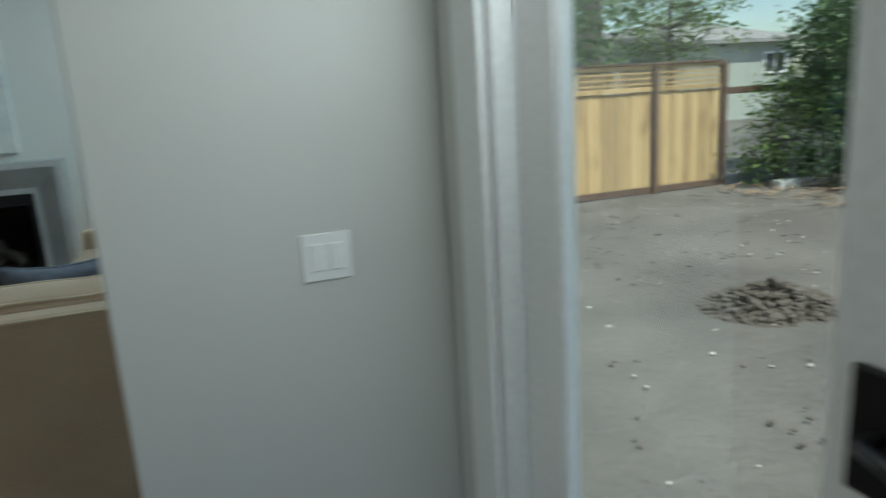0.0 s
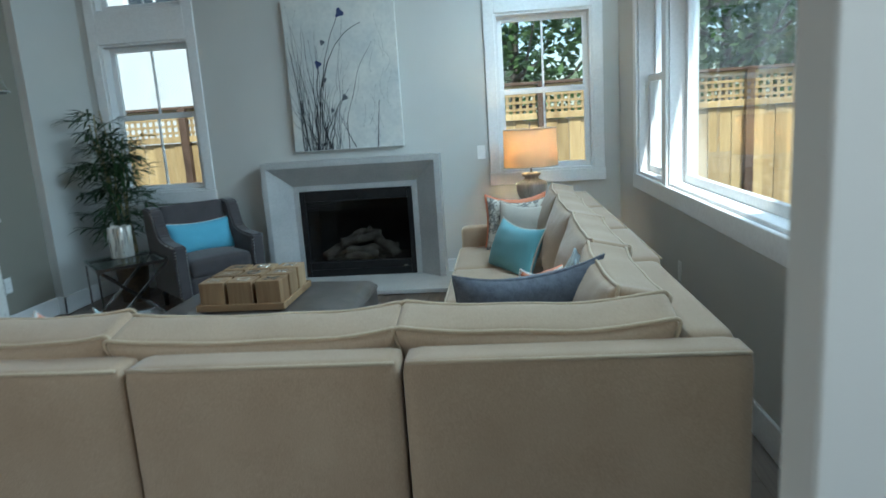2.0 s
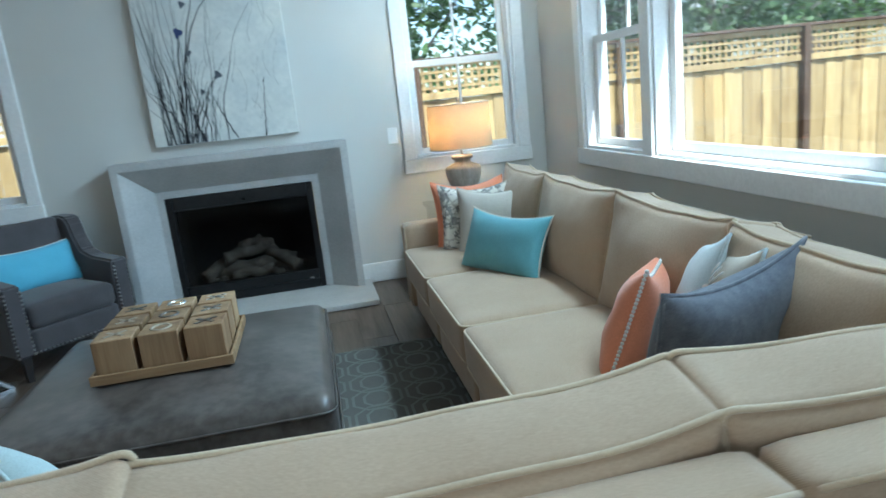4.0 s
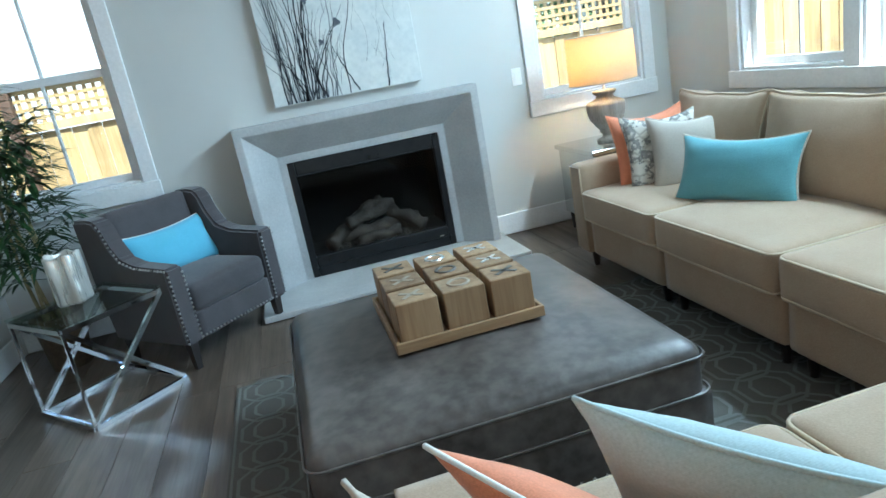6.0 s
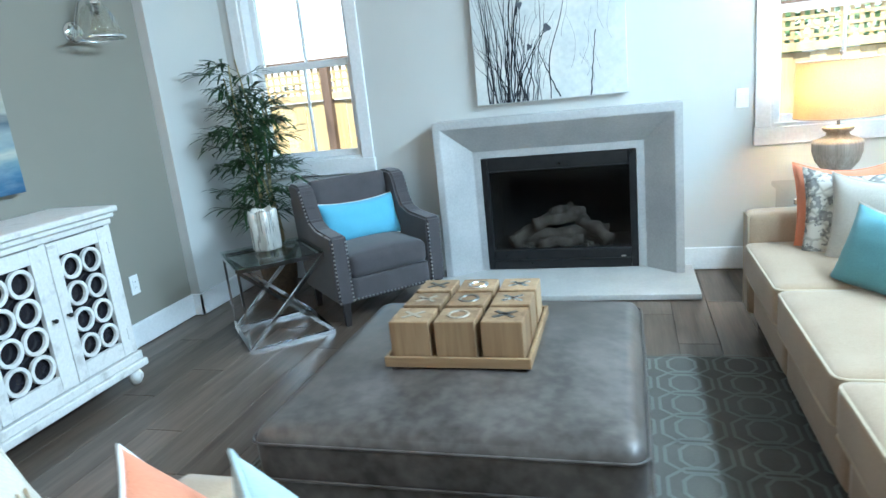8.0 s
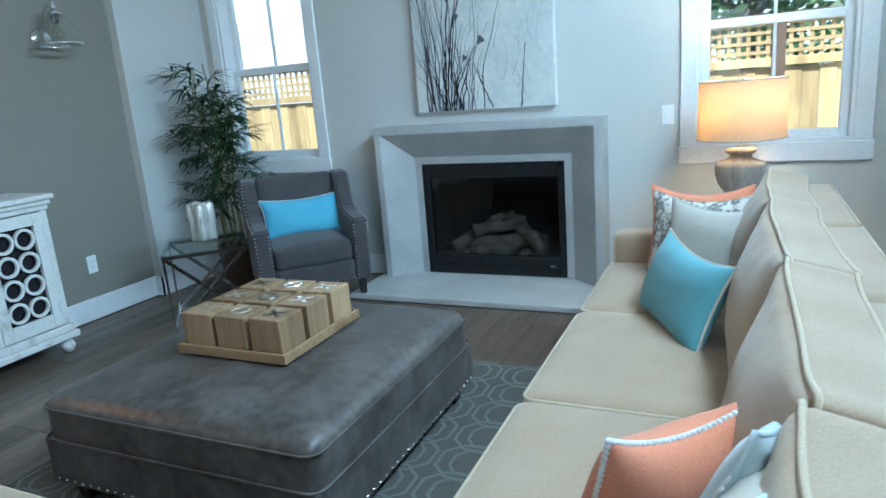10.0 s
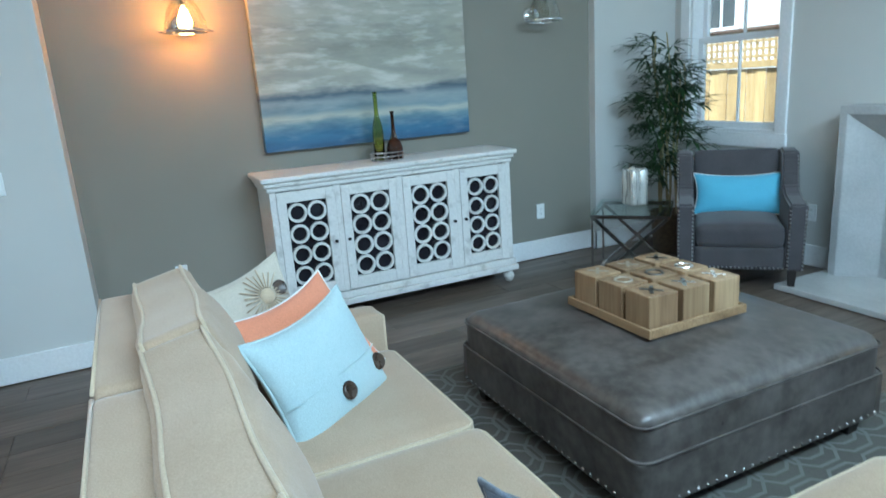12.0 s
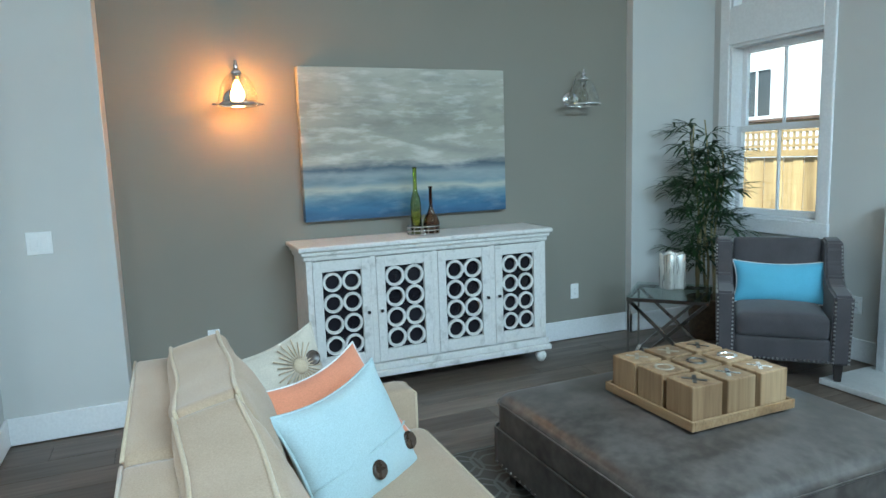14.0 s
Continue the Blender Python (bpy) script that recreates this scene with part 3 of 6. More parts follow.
def oriented(ob_at, rz):
    return pose(ob_at[0], ob_at[1], 0, 0, 0, rz)


def loop_piping(parent, w, d, z, m, r=0.05, rad=0.006):
    part("piping", tube([m @ p for p in rim_of(w, d, z, r)], rad, 6, True), M_PIPE, parent, smooth=True)


def slump(p, w, h, seed):
    """Give a loose back cushion its drooping edges and pointed corners; p lies in the cushion's own frame."""
    u, v = max(-1.0, min(1.0, 2 * p.x / w)), max(-1.0, min(1.0, 2 * p.z / h))
    ear = abs(u) ** 5 * abs(v) ** 3
    top = max(0.0, v)
    q = Vector(p)
    q.x += math.copysign(0.020 * ear, u) - math.copysign(0.016 * (1 - v * v) * abs(u) ** 3, u)
    q.z += math.copysign(0.016 * ear, v) - 0.012 * (1 - u * u) * top + 0.003 * top * math.sin(6.5 * u + seed * 2.1) * (1 - u * u)
    q.y += 0.004 * math.sin(4 * u + seed) * top
    return q


def back_cushion(parent, w, m, seed):
    """A loose feather back cushion with a boxed border between two piped seams."""
    h, t = 0.43, 0.165
    bm = soft_box(w, t, h, 0.028, (0.004, 0.060, 0.010), 30)
    for v in bm.verts:
        q = slump(v.co, w, h, seed)
        u, k = 2 * q.x / w, 2 * q.z / h
        s = Vector((seed * 3.7, seed * 1.3, math.copysign(4, q.y)))
        fold = 0.012 * noise.noise(Vector((q.x * 3.5, q.z * 4.5, 0)) + s)
        pleat = 0.0075 * noise.noise(Vector((q.x * 20 + 4 * q.z, q.z * 5, 1)) + s) * max(0.0, abs(k) - 0.25)
        pleat += 0.006 * noise.noise(Vector((q.x * 6, q.z * 20 + 3 * q.x, 2)) + s) * max(0.0, abs(u) - 0.55)
        if abs(q.y) > t / 2 - 0.02:
            q.y += math.copysign(fold + pleat, q.y)
        v.co = m @ q
    bc = part("back_cushion", bm, M_LINEN, parent, smooth=True)
    for dy in (t / 2 - 0.012, 0.012 - t / 2):
        pts = [Vector((p.x, dy, p.y)) for p in rim_of(w, h, 0, 0.022, 4)]
        run = []
        for i, p in enumerate(pts):
            e = pts[(i + 1) % len(pts)]
            n = max(1, int((e - p).length / 0.03))
            run += [m @ slump(p.lerp(e, k / n), w, h, seed) for k in range(n)]
        part("piping", tube(run, 0.0055, 6, True), M_PIPE, bc, smooth=True)
    return bc


def sofa_unit(name, label, at, rz, w, depth, arm="", corner=False, seed=0, cw=None, plump=0.0, shift=0.0):
    """One unit in its own frame: width along x, back at y=0, seat towards +y. arm: '+' or '-' end of x."""
    ob = thing(name, label, "sofa", "units of the sectional sofa", at=oriented(at, rz))
    bt = 0.12
    hw = w / 2 - 0.004
    part("back_frame", soft_box(2 * hw, bt, BACK_Z - 0.09, 0.022, (0, 0.006, 0), 8, m=pose(0, bt / 2, (BACK_Z + 0.09) / 2)), M_LINEN, ob, smooth=True)
    part("piping", tube([(-hw + 0.01, 0.004, BACK_Z - 0.006), (0, 0.004, BACK_Z - 0.006), (hw - 0.01, 0.004, BACK_Z - 0.006)], 0.005, 6), M_PIPE, ob, smooth=True)
    x0, x1 = -hw, hw
    if corner:
        part("side_frame", soft_box(bt, depth - bt - 0.01, BACK_Z - 0.09, 0.022, (0.006, 0, 0), 8, m=pose(hw - bt / 2, bt + (depth - bt) / 2, (BACK_Z + 0.09) / 2)), M_LINEN, ob, smooth=True)
        x1 = hw - bt
    aw = 0.14
    if arm:
        s = 1 if arm == "+" else -1
        a = part("arm", soft_box(aw, depth - bt - 0.02, 0.60 - 0.10, 0.022, (0.008, 0.006, 0.006), 8, m=pose(s * (hw - aw / 2), bt + (depth - bt) / 2 - 0.005, 0.35)), M_LINEN, ob, smooth=True)
        front = [Vector((s * (hw - aw / 2) + dx, depth - 0.014, z)) for dx, z in ((-aw / 2 + 0.012, 0.12), (-aw / 2 + 0.012, 0.585), (aw / 2 - 0.012, 0.585), (aw / 2 - 0.012, 0.12))]
        part("piping", tube(front, 0.005, 6), M_PIPE, a, smooth=True)
        x0, x1 = (x0, hw - aw) if s > 0 else (-hw + aw, x1)
    cx, sw = (x0 + x1) / 2, x1 - x0
    part("base_frame", soft_box(sw - 0.004, depth - bt - 0.035, 0.20, 0.02, (0, 0, 0), 6, m=pose(cx, bt + (depth - bt) / 2 - 0.015, 0.20)), M_LINEN, ob, smooth=True)
    sm = pose(cx, bt + (depth - bt) / 2 + 0.004, (SEAT_Z + 0.295) / 2 + 0.004)
    sc = part("seat_cushion", soft_box(sw - 0.006, depth - bt, SEAT_Z - 0.295, 0.03, (0, 0.012, 0.020), 14, 0.003, seed, m=sm), M_LINEN, ob, smooth=True)
    for dz in (0.070, -0.070):
        loop_piping(sc, sw - 0.010, depth - bt - 0.004, dz, sm, 0.04)
    bw = (cw or sw) - 0.01
    tilt = 13
    bm_ = pose(cx + shift, bt + 0.115 - plump * 0.2, 0.655 + plump, tilt + plump * 60, 0, (seed % 3 - 1) * 1.2)
    back_cushion(ob, bw, bm_, seed + 7)
    if corner:
        bm2 = pose(x1 - 0.115, bt + 0.16 + (depth - bt - 0.16) / 2, 0.655, 0, 0, 90) @ pose(0, 0, 0, tilt)
        back_cushion(ob, depth - bt - 0.20, bm2, seed + 9)
    for lx in (-hw + 0.06, hw - 0.06):
        for ly in (0.07, depth - 0.09):
            part("leg", lathe([(0.0, 0), (0.016, 0), (0.026, 0.105), (0.0, 0.105)], 10, m=pose(lx, ly, 0.002)), M_DARKWOOD, ob, "tapered dark wooden leg")
    return ob


SB = 2.85                                  # outer face of the sofa's back
FD, RD = 0.91, 0.90
BX = -0.63                                 # outer face of the long run's back
sofa_unit("sofa_end_unit", "beige linen sofa end unit with arm, piped cushions", ((-2.98 - 2.18) / 2, SB), 0, 0.80, FD, "-", seed=1, plump=0.005, cw=0.58, shift=-0.055)
sofa_unit("sofa_middle_unit", "beige linen armless sofa unit with piped cushions", ((-2.18 - 1.475) / 2, SB), 0, 0.705, FD, seed=2, plump=-0.012, cw=0.775, shift=-0.062)
sofa_unit("sofa_corner_unit", "beige linen sofa corner unit beneath the wide windows", ((-1.475 + BX - 0.02) / 2, SB), 0, 1.475 + BX - 0.02, 0.98, corner=True, seed=3, plump=-0.008, cw=0.70, shift=-0.025)
for y0, y1, sd in ((3.835, 4.53, 4), (4.53, 5.28, 5)):
    sofa_unit("sofa_middle_unit", "beige linen armless sofa unit with piped cushions", (BX, (y0 + y1) / 2), 90, y1 - y0, RD, seed=sd, cw=y1 - y0 + 0.01)
sofa_unit("sofa_end_unit", "beige linen sofa end unit with arm, beside the lamp table", (BX, (5.28 + 6.12) / 2), 90, 0.84, RD, "+", seed=6)

# ---- ottoman ----
def leather():
    """Grey leather: soft cloudy tone at two scales, no sharp relief."""
    m, t, p = nodes_of("grey_leather")
    v = coords(t)
    n1, n2 = noise_of(t, v, 5, 3, 0.5), noise_of(t, v, 24, 3, 0.5)
    c = ramp_of(t, n1, [(0.36, (0.046, 0.038, 0.033)), (0.66, (0.132, 0.114, 0.102))])
    link(t, mix_of(t, 0.4, c, ramp_of(t, n2, [(0.36, (0.045, 0.037, 0.032)), (0.66, (0.17, 0.149, 0.133))])), p.inputs["Base Color"])
    link(t, ramp_of(t, n2, [(0.2, (0.27,) * 3), (0.8, (0.40,) * 3)]), p.inputs["Roughness"])
    return m


M_LEATHER = leather()
OX0, OX1, OY0, OY1 = -3.145, -2.022, 4.21, 5.35
ot = thing("ottoman", "square grey leather ottoman with nailhead trim on dark feet", "ottoman", at=pose((OX0 + OX1) / 2, (OY0 + OY1) / 2, 0))
_w, _d = OX1 - OX0, OY1 - OY0
part("top_cushion", soft_box(_w, _d, 0.214, 0.055, (0.006, 0.006, 0.052), 26, 0.0015, 3, m=pose(0, 0, 0.307)), M_LEATHER, ot, smooth=True)
part("apron", soft_box(_w + 0.010, _d + 0.010, 0.175, 0.010, (0.006, 0.006, 0), 10, m=pose(0, 0, 0.1775)), M_LEATHER, ot, smooth=True)
for z, k in ((0.374, 0.001), (0.264, 0.008)):
    part("welt", tube([(p.x, p.y, z) for p in rim_of(_w + 2 * k + 0.006, _d + 2 * k + 0.006, 0, 0.05)], 0.0042, 6, True), M_LEATHER, ot, smooth=True)
_nm = bmesh.new()
bmesh.ops.create_icosphere(_nm, subdivisions=1, radius=0.0075)
_nail = bpy.data.meshes.new("nailhead")
_nm.to_mesh(_nail)
_nm.free()
_nail.materials.append(M_NAIL)


_pin = bpy.data.meshes.new("nailhead")
_nm = bmesh.new()
bmesh.ops.create_icosphere(_nm, subdivisions=1, radius=0.0072)
_nm.to_mesh(_pin)
_nm.free()
_pin.materials.append(M_PIN)


def nails(parent, pts, mesh=None):
    for p in pts:
        n = new("nailhead", mesh or _nail)
        n.parent = parent
        n.location = p


_k = 27
nails(ot, [(-_w / 2 + 0.03 + (_w - 0.06) * i / _k, s * (_d / 2 + 0.005), 0.108) for i in range(_k + 1) for s in (-1, 1)])
nails(ot, [(s * (_w / 2 + 0.005), -_d / 2 + 0.03 + (_d - 0.06) * i / _k, 0.108) for i in range(_k + 1) for s in (-1, 1)])
for sx in (-1, 1):
    for sy in (-1, 1):
        bm = bmesh.new()
        r = bmesh.ops.create_cone(bm, cap_ends=True, segments=4, radius1=0.034, radius2=0.052, depth=0.092, matrix=pose(sx * (_w / 2 - 0.07), sy * (_d / 2 - 0.07), 0.054, 0, 0, 45))
        part("foot", bm, M_DARKWOOD, ot, "dark tapered wooden foot")

# ---- rug ----
M_RUG = fabric("taupe_rug", (0.085, 0.080, 0.068), (0.125, 0.118, 0.10), weave=500, scale=3, sheen=0.1)
M_RUGLINE = fabric("pale_rug_yarn", (0.135, 0.135, 0.123), (0.18, 0.18, 0.165), weave=500)
RX0, RX1, RY0, RY1 = -3.47, -0.95, 3.05, 5.69
rug = thing("rug", "taupe wool rug with pale interlocking hexagon lines", "rug")
part("rug_body", bx(RX0, RX1, RY0, RY1, 0.0005, 0.010, bevel=0.003), M_RUG, rug)
_bm = bmesh.new()


def rug_strip(bm, pts, w=0.007):
    vs = []
    n = len(pts)
    for i, p in enumerate(pts):
        a, b = Vector(pts[i - 1]), Vector(pts[(i + 1) % n])
        d = (b - a).normalized()
        s = Vector((-d.y, d.x)) * w
        q = Vector(p)
        vs.append((bm.verts.new((q.x + s.x, q.y + s.y, 0.0125)), bm.verts.new((q.x - s.x, q.y - s.y, 0.0125))))
    for i in range(n):
        a, b = vs[i], vs[(i + 1) % n]
        bm.faces.new((a[0], b[0], b[1], a[1]))


def hexagon(cx, cy, w, h):
    return [(cx - w, cy - h * 0.45), (cx - w * 0.45, cy - h), (cx + w * 0.45, cy - h), (cx + w, cy - h * 0.45), (cx + w, cy + h * 0.45), (cx + w * 0.45, cy + h), (cx - w * 0.45, cy + h), (cx - w, cy + h * 0.45)]


_cx = RX0 + 0.15
while _cx < RX1 - 0.1:
    _cy, _k = RY1 - 0.10, 0
    while _cy > RY0 + 0.1:
        rug_strip(_bm, hexagon(_cx, _cy, 0.108, 0.105))
        rug_strip(_bm, hexagon(_cx, _cy, 0.058, 0.072))
        _cy -= 0.185
    _cx += 0.245
for a, b, c, d in ((RX0 + 0.012, RX0 + 0.022, RY0 + 0.02, RY1 - 0.02), (RX0 + 0.02, RX1 - 0.02, RY1 - 0.022, RY1 - 0.012)):
    box(_bm, a, b, c, d, 0.0105, 0.0125)
tagged(part("pattern", _bm, M_RUGLINE, rug, "raised pale yarn lines"), kind="stuff")

# ---- wooden noughts and crosses set on the ottoman ----
M_BLOCK = wood("mango_wood", (0.19, 0.10, 0.045), (0.36, 0.225, 0.115), (0.53, 0.375, 0.215), 2, 0.5, tint=0.45, scale=0.55)
M_TRAY = wood("mango_wood_tray", (0.20, 0.12, 0.055), (0.32, 0.20, 0.10), (0.42, 0.28, 0.15), 0, 0.5)
M_SILVER = surface("silver_inlay", (0.70, 0.71, 0.70), (0.80, 0.80, 0.79), 40, 200, 0.25, 1.0, bump=0.03)
M_DARKINLAY = surface("dark_inlay", (0.10, 0.095, 0.085), (0.16, 0.15, 0.135), 40, 200, 0.4, 0.8, bump=0.03)
M_TANINLAY = surface("tan_inlay", (0.33, 0.27, 0.20), (0.42, 0.36, 0.28), 40, 200, 0.5, 0.3, bump=0.05)
TX0, TX1, TY0, TY1, TZ = -2.828, -2.352, 4.548, 5.03, 0.466
tray = thing("game_tray", "square mango-wood tray on the leather ottoman", "tray")
part("tray_base", bx(TX0 + 0.012, TX1 - 0.012, TY0 + 0.012, TY1 - 0.012, TZ, TZ + 0.014), M_TRAY, tray)
for r in ((TX0, TX1, TY0, TY0 + 0.012), (TX0, TX1, TY1 - 0.012, TY1), (TX0, TX0 + 0.012, TY0 + 0.0125, TY1 - 0.0125), (TX1 - 0.012, TX1, TY0 + 0.0125, TY1 - 0.0125)):
    part("tray_side", bx(*r, TZ - 0.002, TZ + 0.033, bevel=0.002), M_TRAY, tray)
# inlay tone goes by diagonal: dull tan, then dark grey, then bright silver
SIGNS = {(2, 0): ("x", M_DARKINLAY), (2, 1): ("x", M_SILVER), (2, 2): ("x", M_SILVER), (1, 0): ("o", M_TANINLAY), (1, 1): ("o", M_DARKINLAY), (1, 2): ("o", M_SILVER), (0, 0): ("x", M_TANINLAY), (0, 1): ("x", M_TANINLAY), (0, 2): ("x", M_DARKINLAY)}
BS = 0.132
random.seed(21)
for (i, j), (sg, mt) in SIGNS.items():
    cx, cy = TX0 + 0.02 + BS / 2 + i * (TX1 - TX0 - 0.04 - BS) / 2, TY0 + 0.02 + BS / 2 + j * (TY1 - TY0 - 0.04 - BS) / 2
    word = "cross" if sg == "x" else "ring"
    tone = {M_DARKINLAY: "dark grey", M_SILVER: "bright silver", M_TANINLAY: "dull tan"}[mt]
    b = thing("wooden_block", "mango-wood cube with %s inlaid %s" % (tone, word), "game block", "noughts and crosses blocks", at=pose(cx, cy, TZ + 0.0145, 0, 0, random.uniform(-2, 2)))
    part("cube", bx(-BS / 2, BS / 2, -BS / 2, BS / 2, 0, BS, bevel=0.003), M_BLOCK, b)
    if sg == "x":
        bm = bmesh.new()
        for a in (40, -40):
            bmesh.ops.create_cube(bm, size=1, matrix=pose(0, 0, BS + 0.0008, 0, 0, a) @ Matrix.Diagonal((0.085, 0.014, 0.0024, 1)))
    else:
        bm = tube([(0.032 * math.cos(k * math.pi / 14), 0.032 * math.sin(k * math.pi / 14), BS - 0.0030) for k in range(28)], 0.0075, 6, True)
    part("inlay", bm, mt, b, "%s inlay" % tone)

# ---- armchair ----
ch = thing("armchair", "charcoal tweed armchair with nailhead trim and dark tapered legs", "armchair", at=pose(-3.652, 6.482, 0, 0, 0, 45) @ Matrix.Diagonal((0.97, 0.94, 0.95, 1)))
# local frame: x across, front towards -y
HW, FR, BK = 0.365, -0.335, 0.33


def side_panel(s):
    """One side: the arm that sweeps up into the wing of the back."""
    outline = [(FR, 0.155), (FR, 0.585), (-0.08, 0.60), (0.03, 0.635), (0.09, 0.72), (0.125, 0.81), (0.16, 0.852), (0.22, 0.862), (0.345, 0.862), (0.335, 0.5), (0.30, 0.155)]
    bm = bmesh.new()
    inner, outer = [], []
    for y, z in outline:
        lean = 0.02 * (z - 0.15)
        inner.append(bm.verts.new((s * (HW - 0.105 + lean), y, z)))
        outer.append(bm.verts.new((s * (HW + lean), y, z)))
    n = len(outline)
    bm.faces.new(inner)
    bm.faces.new(outer[::-1])
    for i in range(n):
        bm.faces.new((inner[i], outer[i], outer[(i + 1) % n], inner[(i + 1) % n]))
    bmesh.ops.recalc_face_normals(bm, faces=bm.faces[:])
    bmesh.ops.bevel(bm, geom=bm.edges[:], offset=0.014, segments=3, affect="EDGES")
    return bm


def nail_line(a, b, step=0.024):
    a, b = Vector(a), Vector(b)
    n = max(1, int((b - a).length / step))
    return [a.lerp(b, i / n) for i in range(n)]


for s in (-1, 1):
    sp = part("side", side_panel(s), M_CHAIR, ch, smooth=False)
    for p in (nail_line((s * (HW - 0.006), FR - 0.001, 0.17), (s * (HW - 0.002), FR - 0.001, 0.57)) + nail_line((s * (HW - 0.09), FR - 0.001, 0.17), (s * (HW - 0.088), FR - 0.001, 0.57))):
        nails(sp, [p], _pin)
    ol = [(FR + 0.01, 0.59), (-0.08, 0.603), (0.03, 0.638), (0.09, 0.723), (0.125, 0.813), (0.16, 0.855)]
    for a, b in zip(ol, ol[1:]):
        nails(sp, nail_line((s * (HW + 0.004), a[0], a[1] - 0.014), (s * (HW + 0.004), b[0], b[1] - 0.014)), _pin)
part("backrest", soft_box(2 * HW - 0.20, 0.13, 0.56, 0.03, (0, 0.012, 0), 10, m=pose(0, 0.245, 0.585, -7)), M_CHAIR, ch, smooth=True)
part("seat_cushion", soft_box(2 * HW - 0.215, 0.56, 0.15, 0.04, (0, 0.012, 0.022), 12, 0.002, 4, m=pose(0, -0.055, 0.375)), M_CHAIR, ch, smooth=True)
ap = part("front_rail", soft_box(2 * HW - 0.21, 0.58, 0.15, 0.012, (0, 0, 0), 6, m=pose(0, -0.037, 0.23)), M_CHAIR, ch, smooth=True)
nails(ap, nail_line((-HW + 0.10, FR + 0.004, 0.172), (HW - 0.09, FR + 0.004, 0.172)), _pin)
for lx in (-HW + 0.055, HW - 0.055):
    for ly in (FR + 0.055, BK - 0.06):
        bm = bmesh.new()
        bmesh.ops.create_cone(bm, cap_ends=True, segments=4, radius1=0.022, radius2=0.036, depth=0.165, matrix=pose(lx, ly, 0.0835, 0, 0, 45))
        part("leg", bm, M_DARKWOOD, ch, "dark tapered wooden leg")
scatter_cushion("sky-blue lumbar cushion with white cording on the armchair", M_SKY, facing((-3.722, 6.570, 0.548), (1, -1, 0.55)), 0.55, 0.28, 0.13, M_WHITE, 0.012, 3)

# ---- chrome side table ----
stm = pose(-4.06, 5.99, 0, 0, 0, 42.5)
st = thing("side_table", "chrome side table with crossed legs and glass top", "side table", at=stm)
A, TH = 0.235, 0.49
ring = [(-A, -A), (A, -A), (A, A), (-A, A)]
for z in (0.012, TH - 0.016):
    for i in range(4):
        a, b = ring[i], ring[(i + 1) % 4]
        part("frame_bar", tube([(*a, z), (*b, z)], 0.016, 4, square=True), M_CHROME, st)
for y in (-A, A):
    for s in (-1, 1):
        part("cross_bar", tube([(s * A, y + 0.004 * s, 0.02), (-s * A, y + 0.004 * s, TH - 0.02)], 0.014, 4, square=True), M_CHROME, st)
for i in (0, 1, 2, 3):
    if i in (0, 3):
        part("upright", tube([(*ring[i], 0.02), (*ring[i], TH - 0.02)], 0.009, 4, square=True), M_CHROME, st)
_g = part("glass_top", bx(-A - 0.012, A + 0.012, -A - 0.012, A + 0.012, TH, TH + 0.009, bevel=0.002), M_CLEAR, st, "clear glass top")
_g.visible_shadow = False

# fluted silver candle holder
M_MERC = surface("mercury_glass", (0.55, 0.52, 0.46), (0.80, 0.79, 0.75), 9, 60, 0.30, 0.55, bump=0.1, stretch=(6, 6, 0.6), local=True)
can = thing("candle_holder", "lobed silver mercury-glass candle holder on the side table", "candle holder", at=pose(-4.11, 6.05, TH + 0.0095, 0, 0, 20))
bm = bmesh.new()
rings = []
for k, (r, z) in enumerate(((0.070, 0.0), (0.079, 0.01), (0.079, 0.225), (0.074, 0.235), (0.066, 0.23), (0.064, 0.10))):
    rings.append([bm.verts.new(((r * (1 + 0.10 * math.cos(5 * a))) * math.cos(a), (r * (1 + 0.10 * math.cos(5 * a))) * math.sin(a), z + (0.006 * math.cos(5 * a + 1) if z > 0.2 else 0))) for a in [2 * math.pi * i / 50 for i in range(50)]])
for a, b in zip(rings, rings[1:]):
    for i in range(50):
        bm.faces.new((a[i], a[(i + 1) % 50], b[(i + 1) % 50], b[i]))
bm.faces.new(rings[0][::-1])
bm.faces.new(rings[-1])
part("body", bm, M_MERC, can, smooth=True)
part("candle", lathe([(0, 0.1), (0.045, 0.1), (0.045, 0.20), (0.0, 0.195)], 20), M_WHITE, can, "cream wax candle", smooth=True)

# ---- potted bamboo ----
random.seed(31)
M_LEAF = surface("bamboo_leaf", (0.010, 0.032, 0.010), (0.032, 0.080, 0.020), 30, 90, 0.5, bump=0.1, local=True, stretch=(1, 1, 1))
M_CANE = surface("bamboo_cane", (0.22, 0.19, 0.09), (0.36, 0.31, 0.16), 14, 90, 0.5, bump=0.1)
M_POT = surface("brown_woven_pot", (0.09, 0.06, 0.035), (0.17, 0.115, 0.07), 40, 120, 0.8, bump=0.5, dist=0.004)
PX, PY = -4.43, 6.665
pl = thing("potted_bamboo", "tall artificial bamboo plant in a brown pot", "plant", at=pose(PX, PY, 0))
part("pot", lathe([(0, 0.002), (0.105, 0.002), (0.135, 0.30), (0.142, 0.31), (0.132, 0.315), (0.125, 0.27), (0, 0.27)], 28), M_POT, pl, smooth=True)
leaf_bm = bmesh.new()


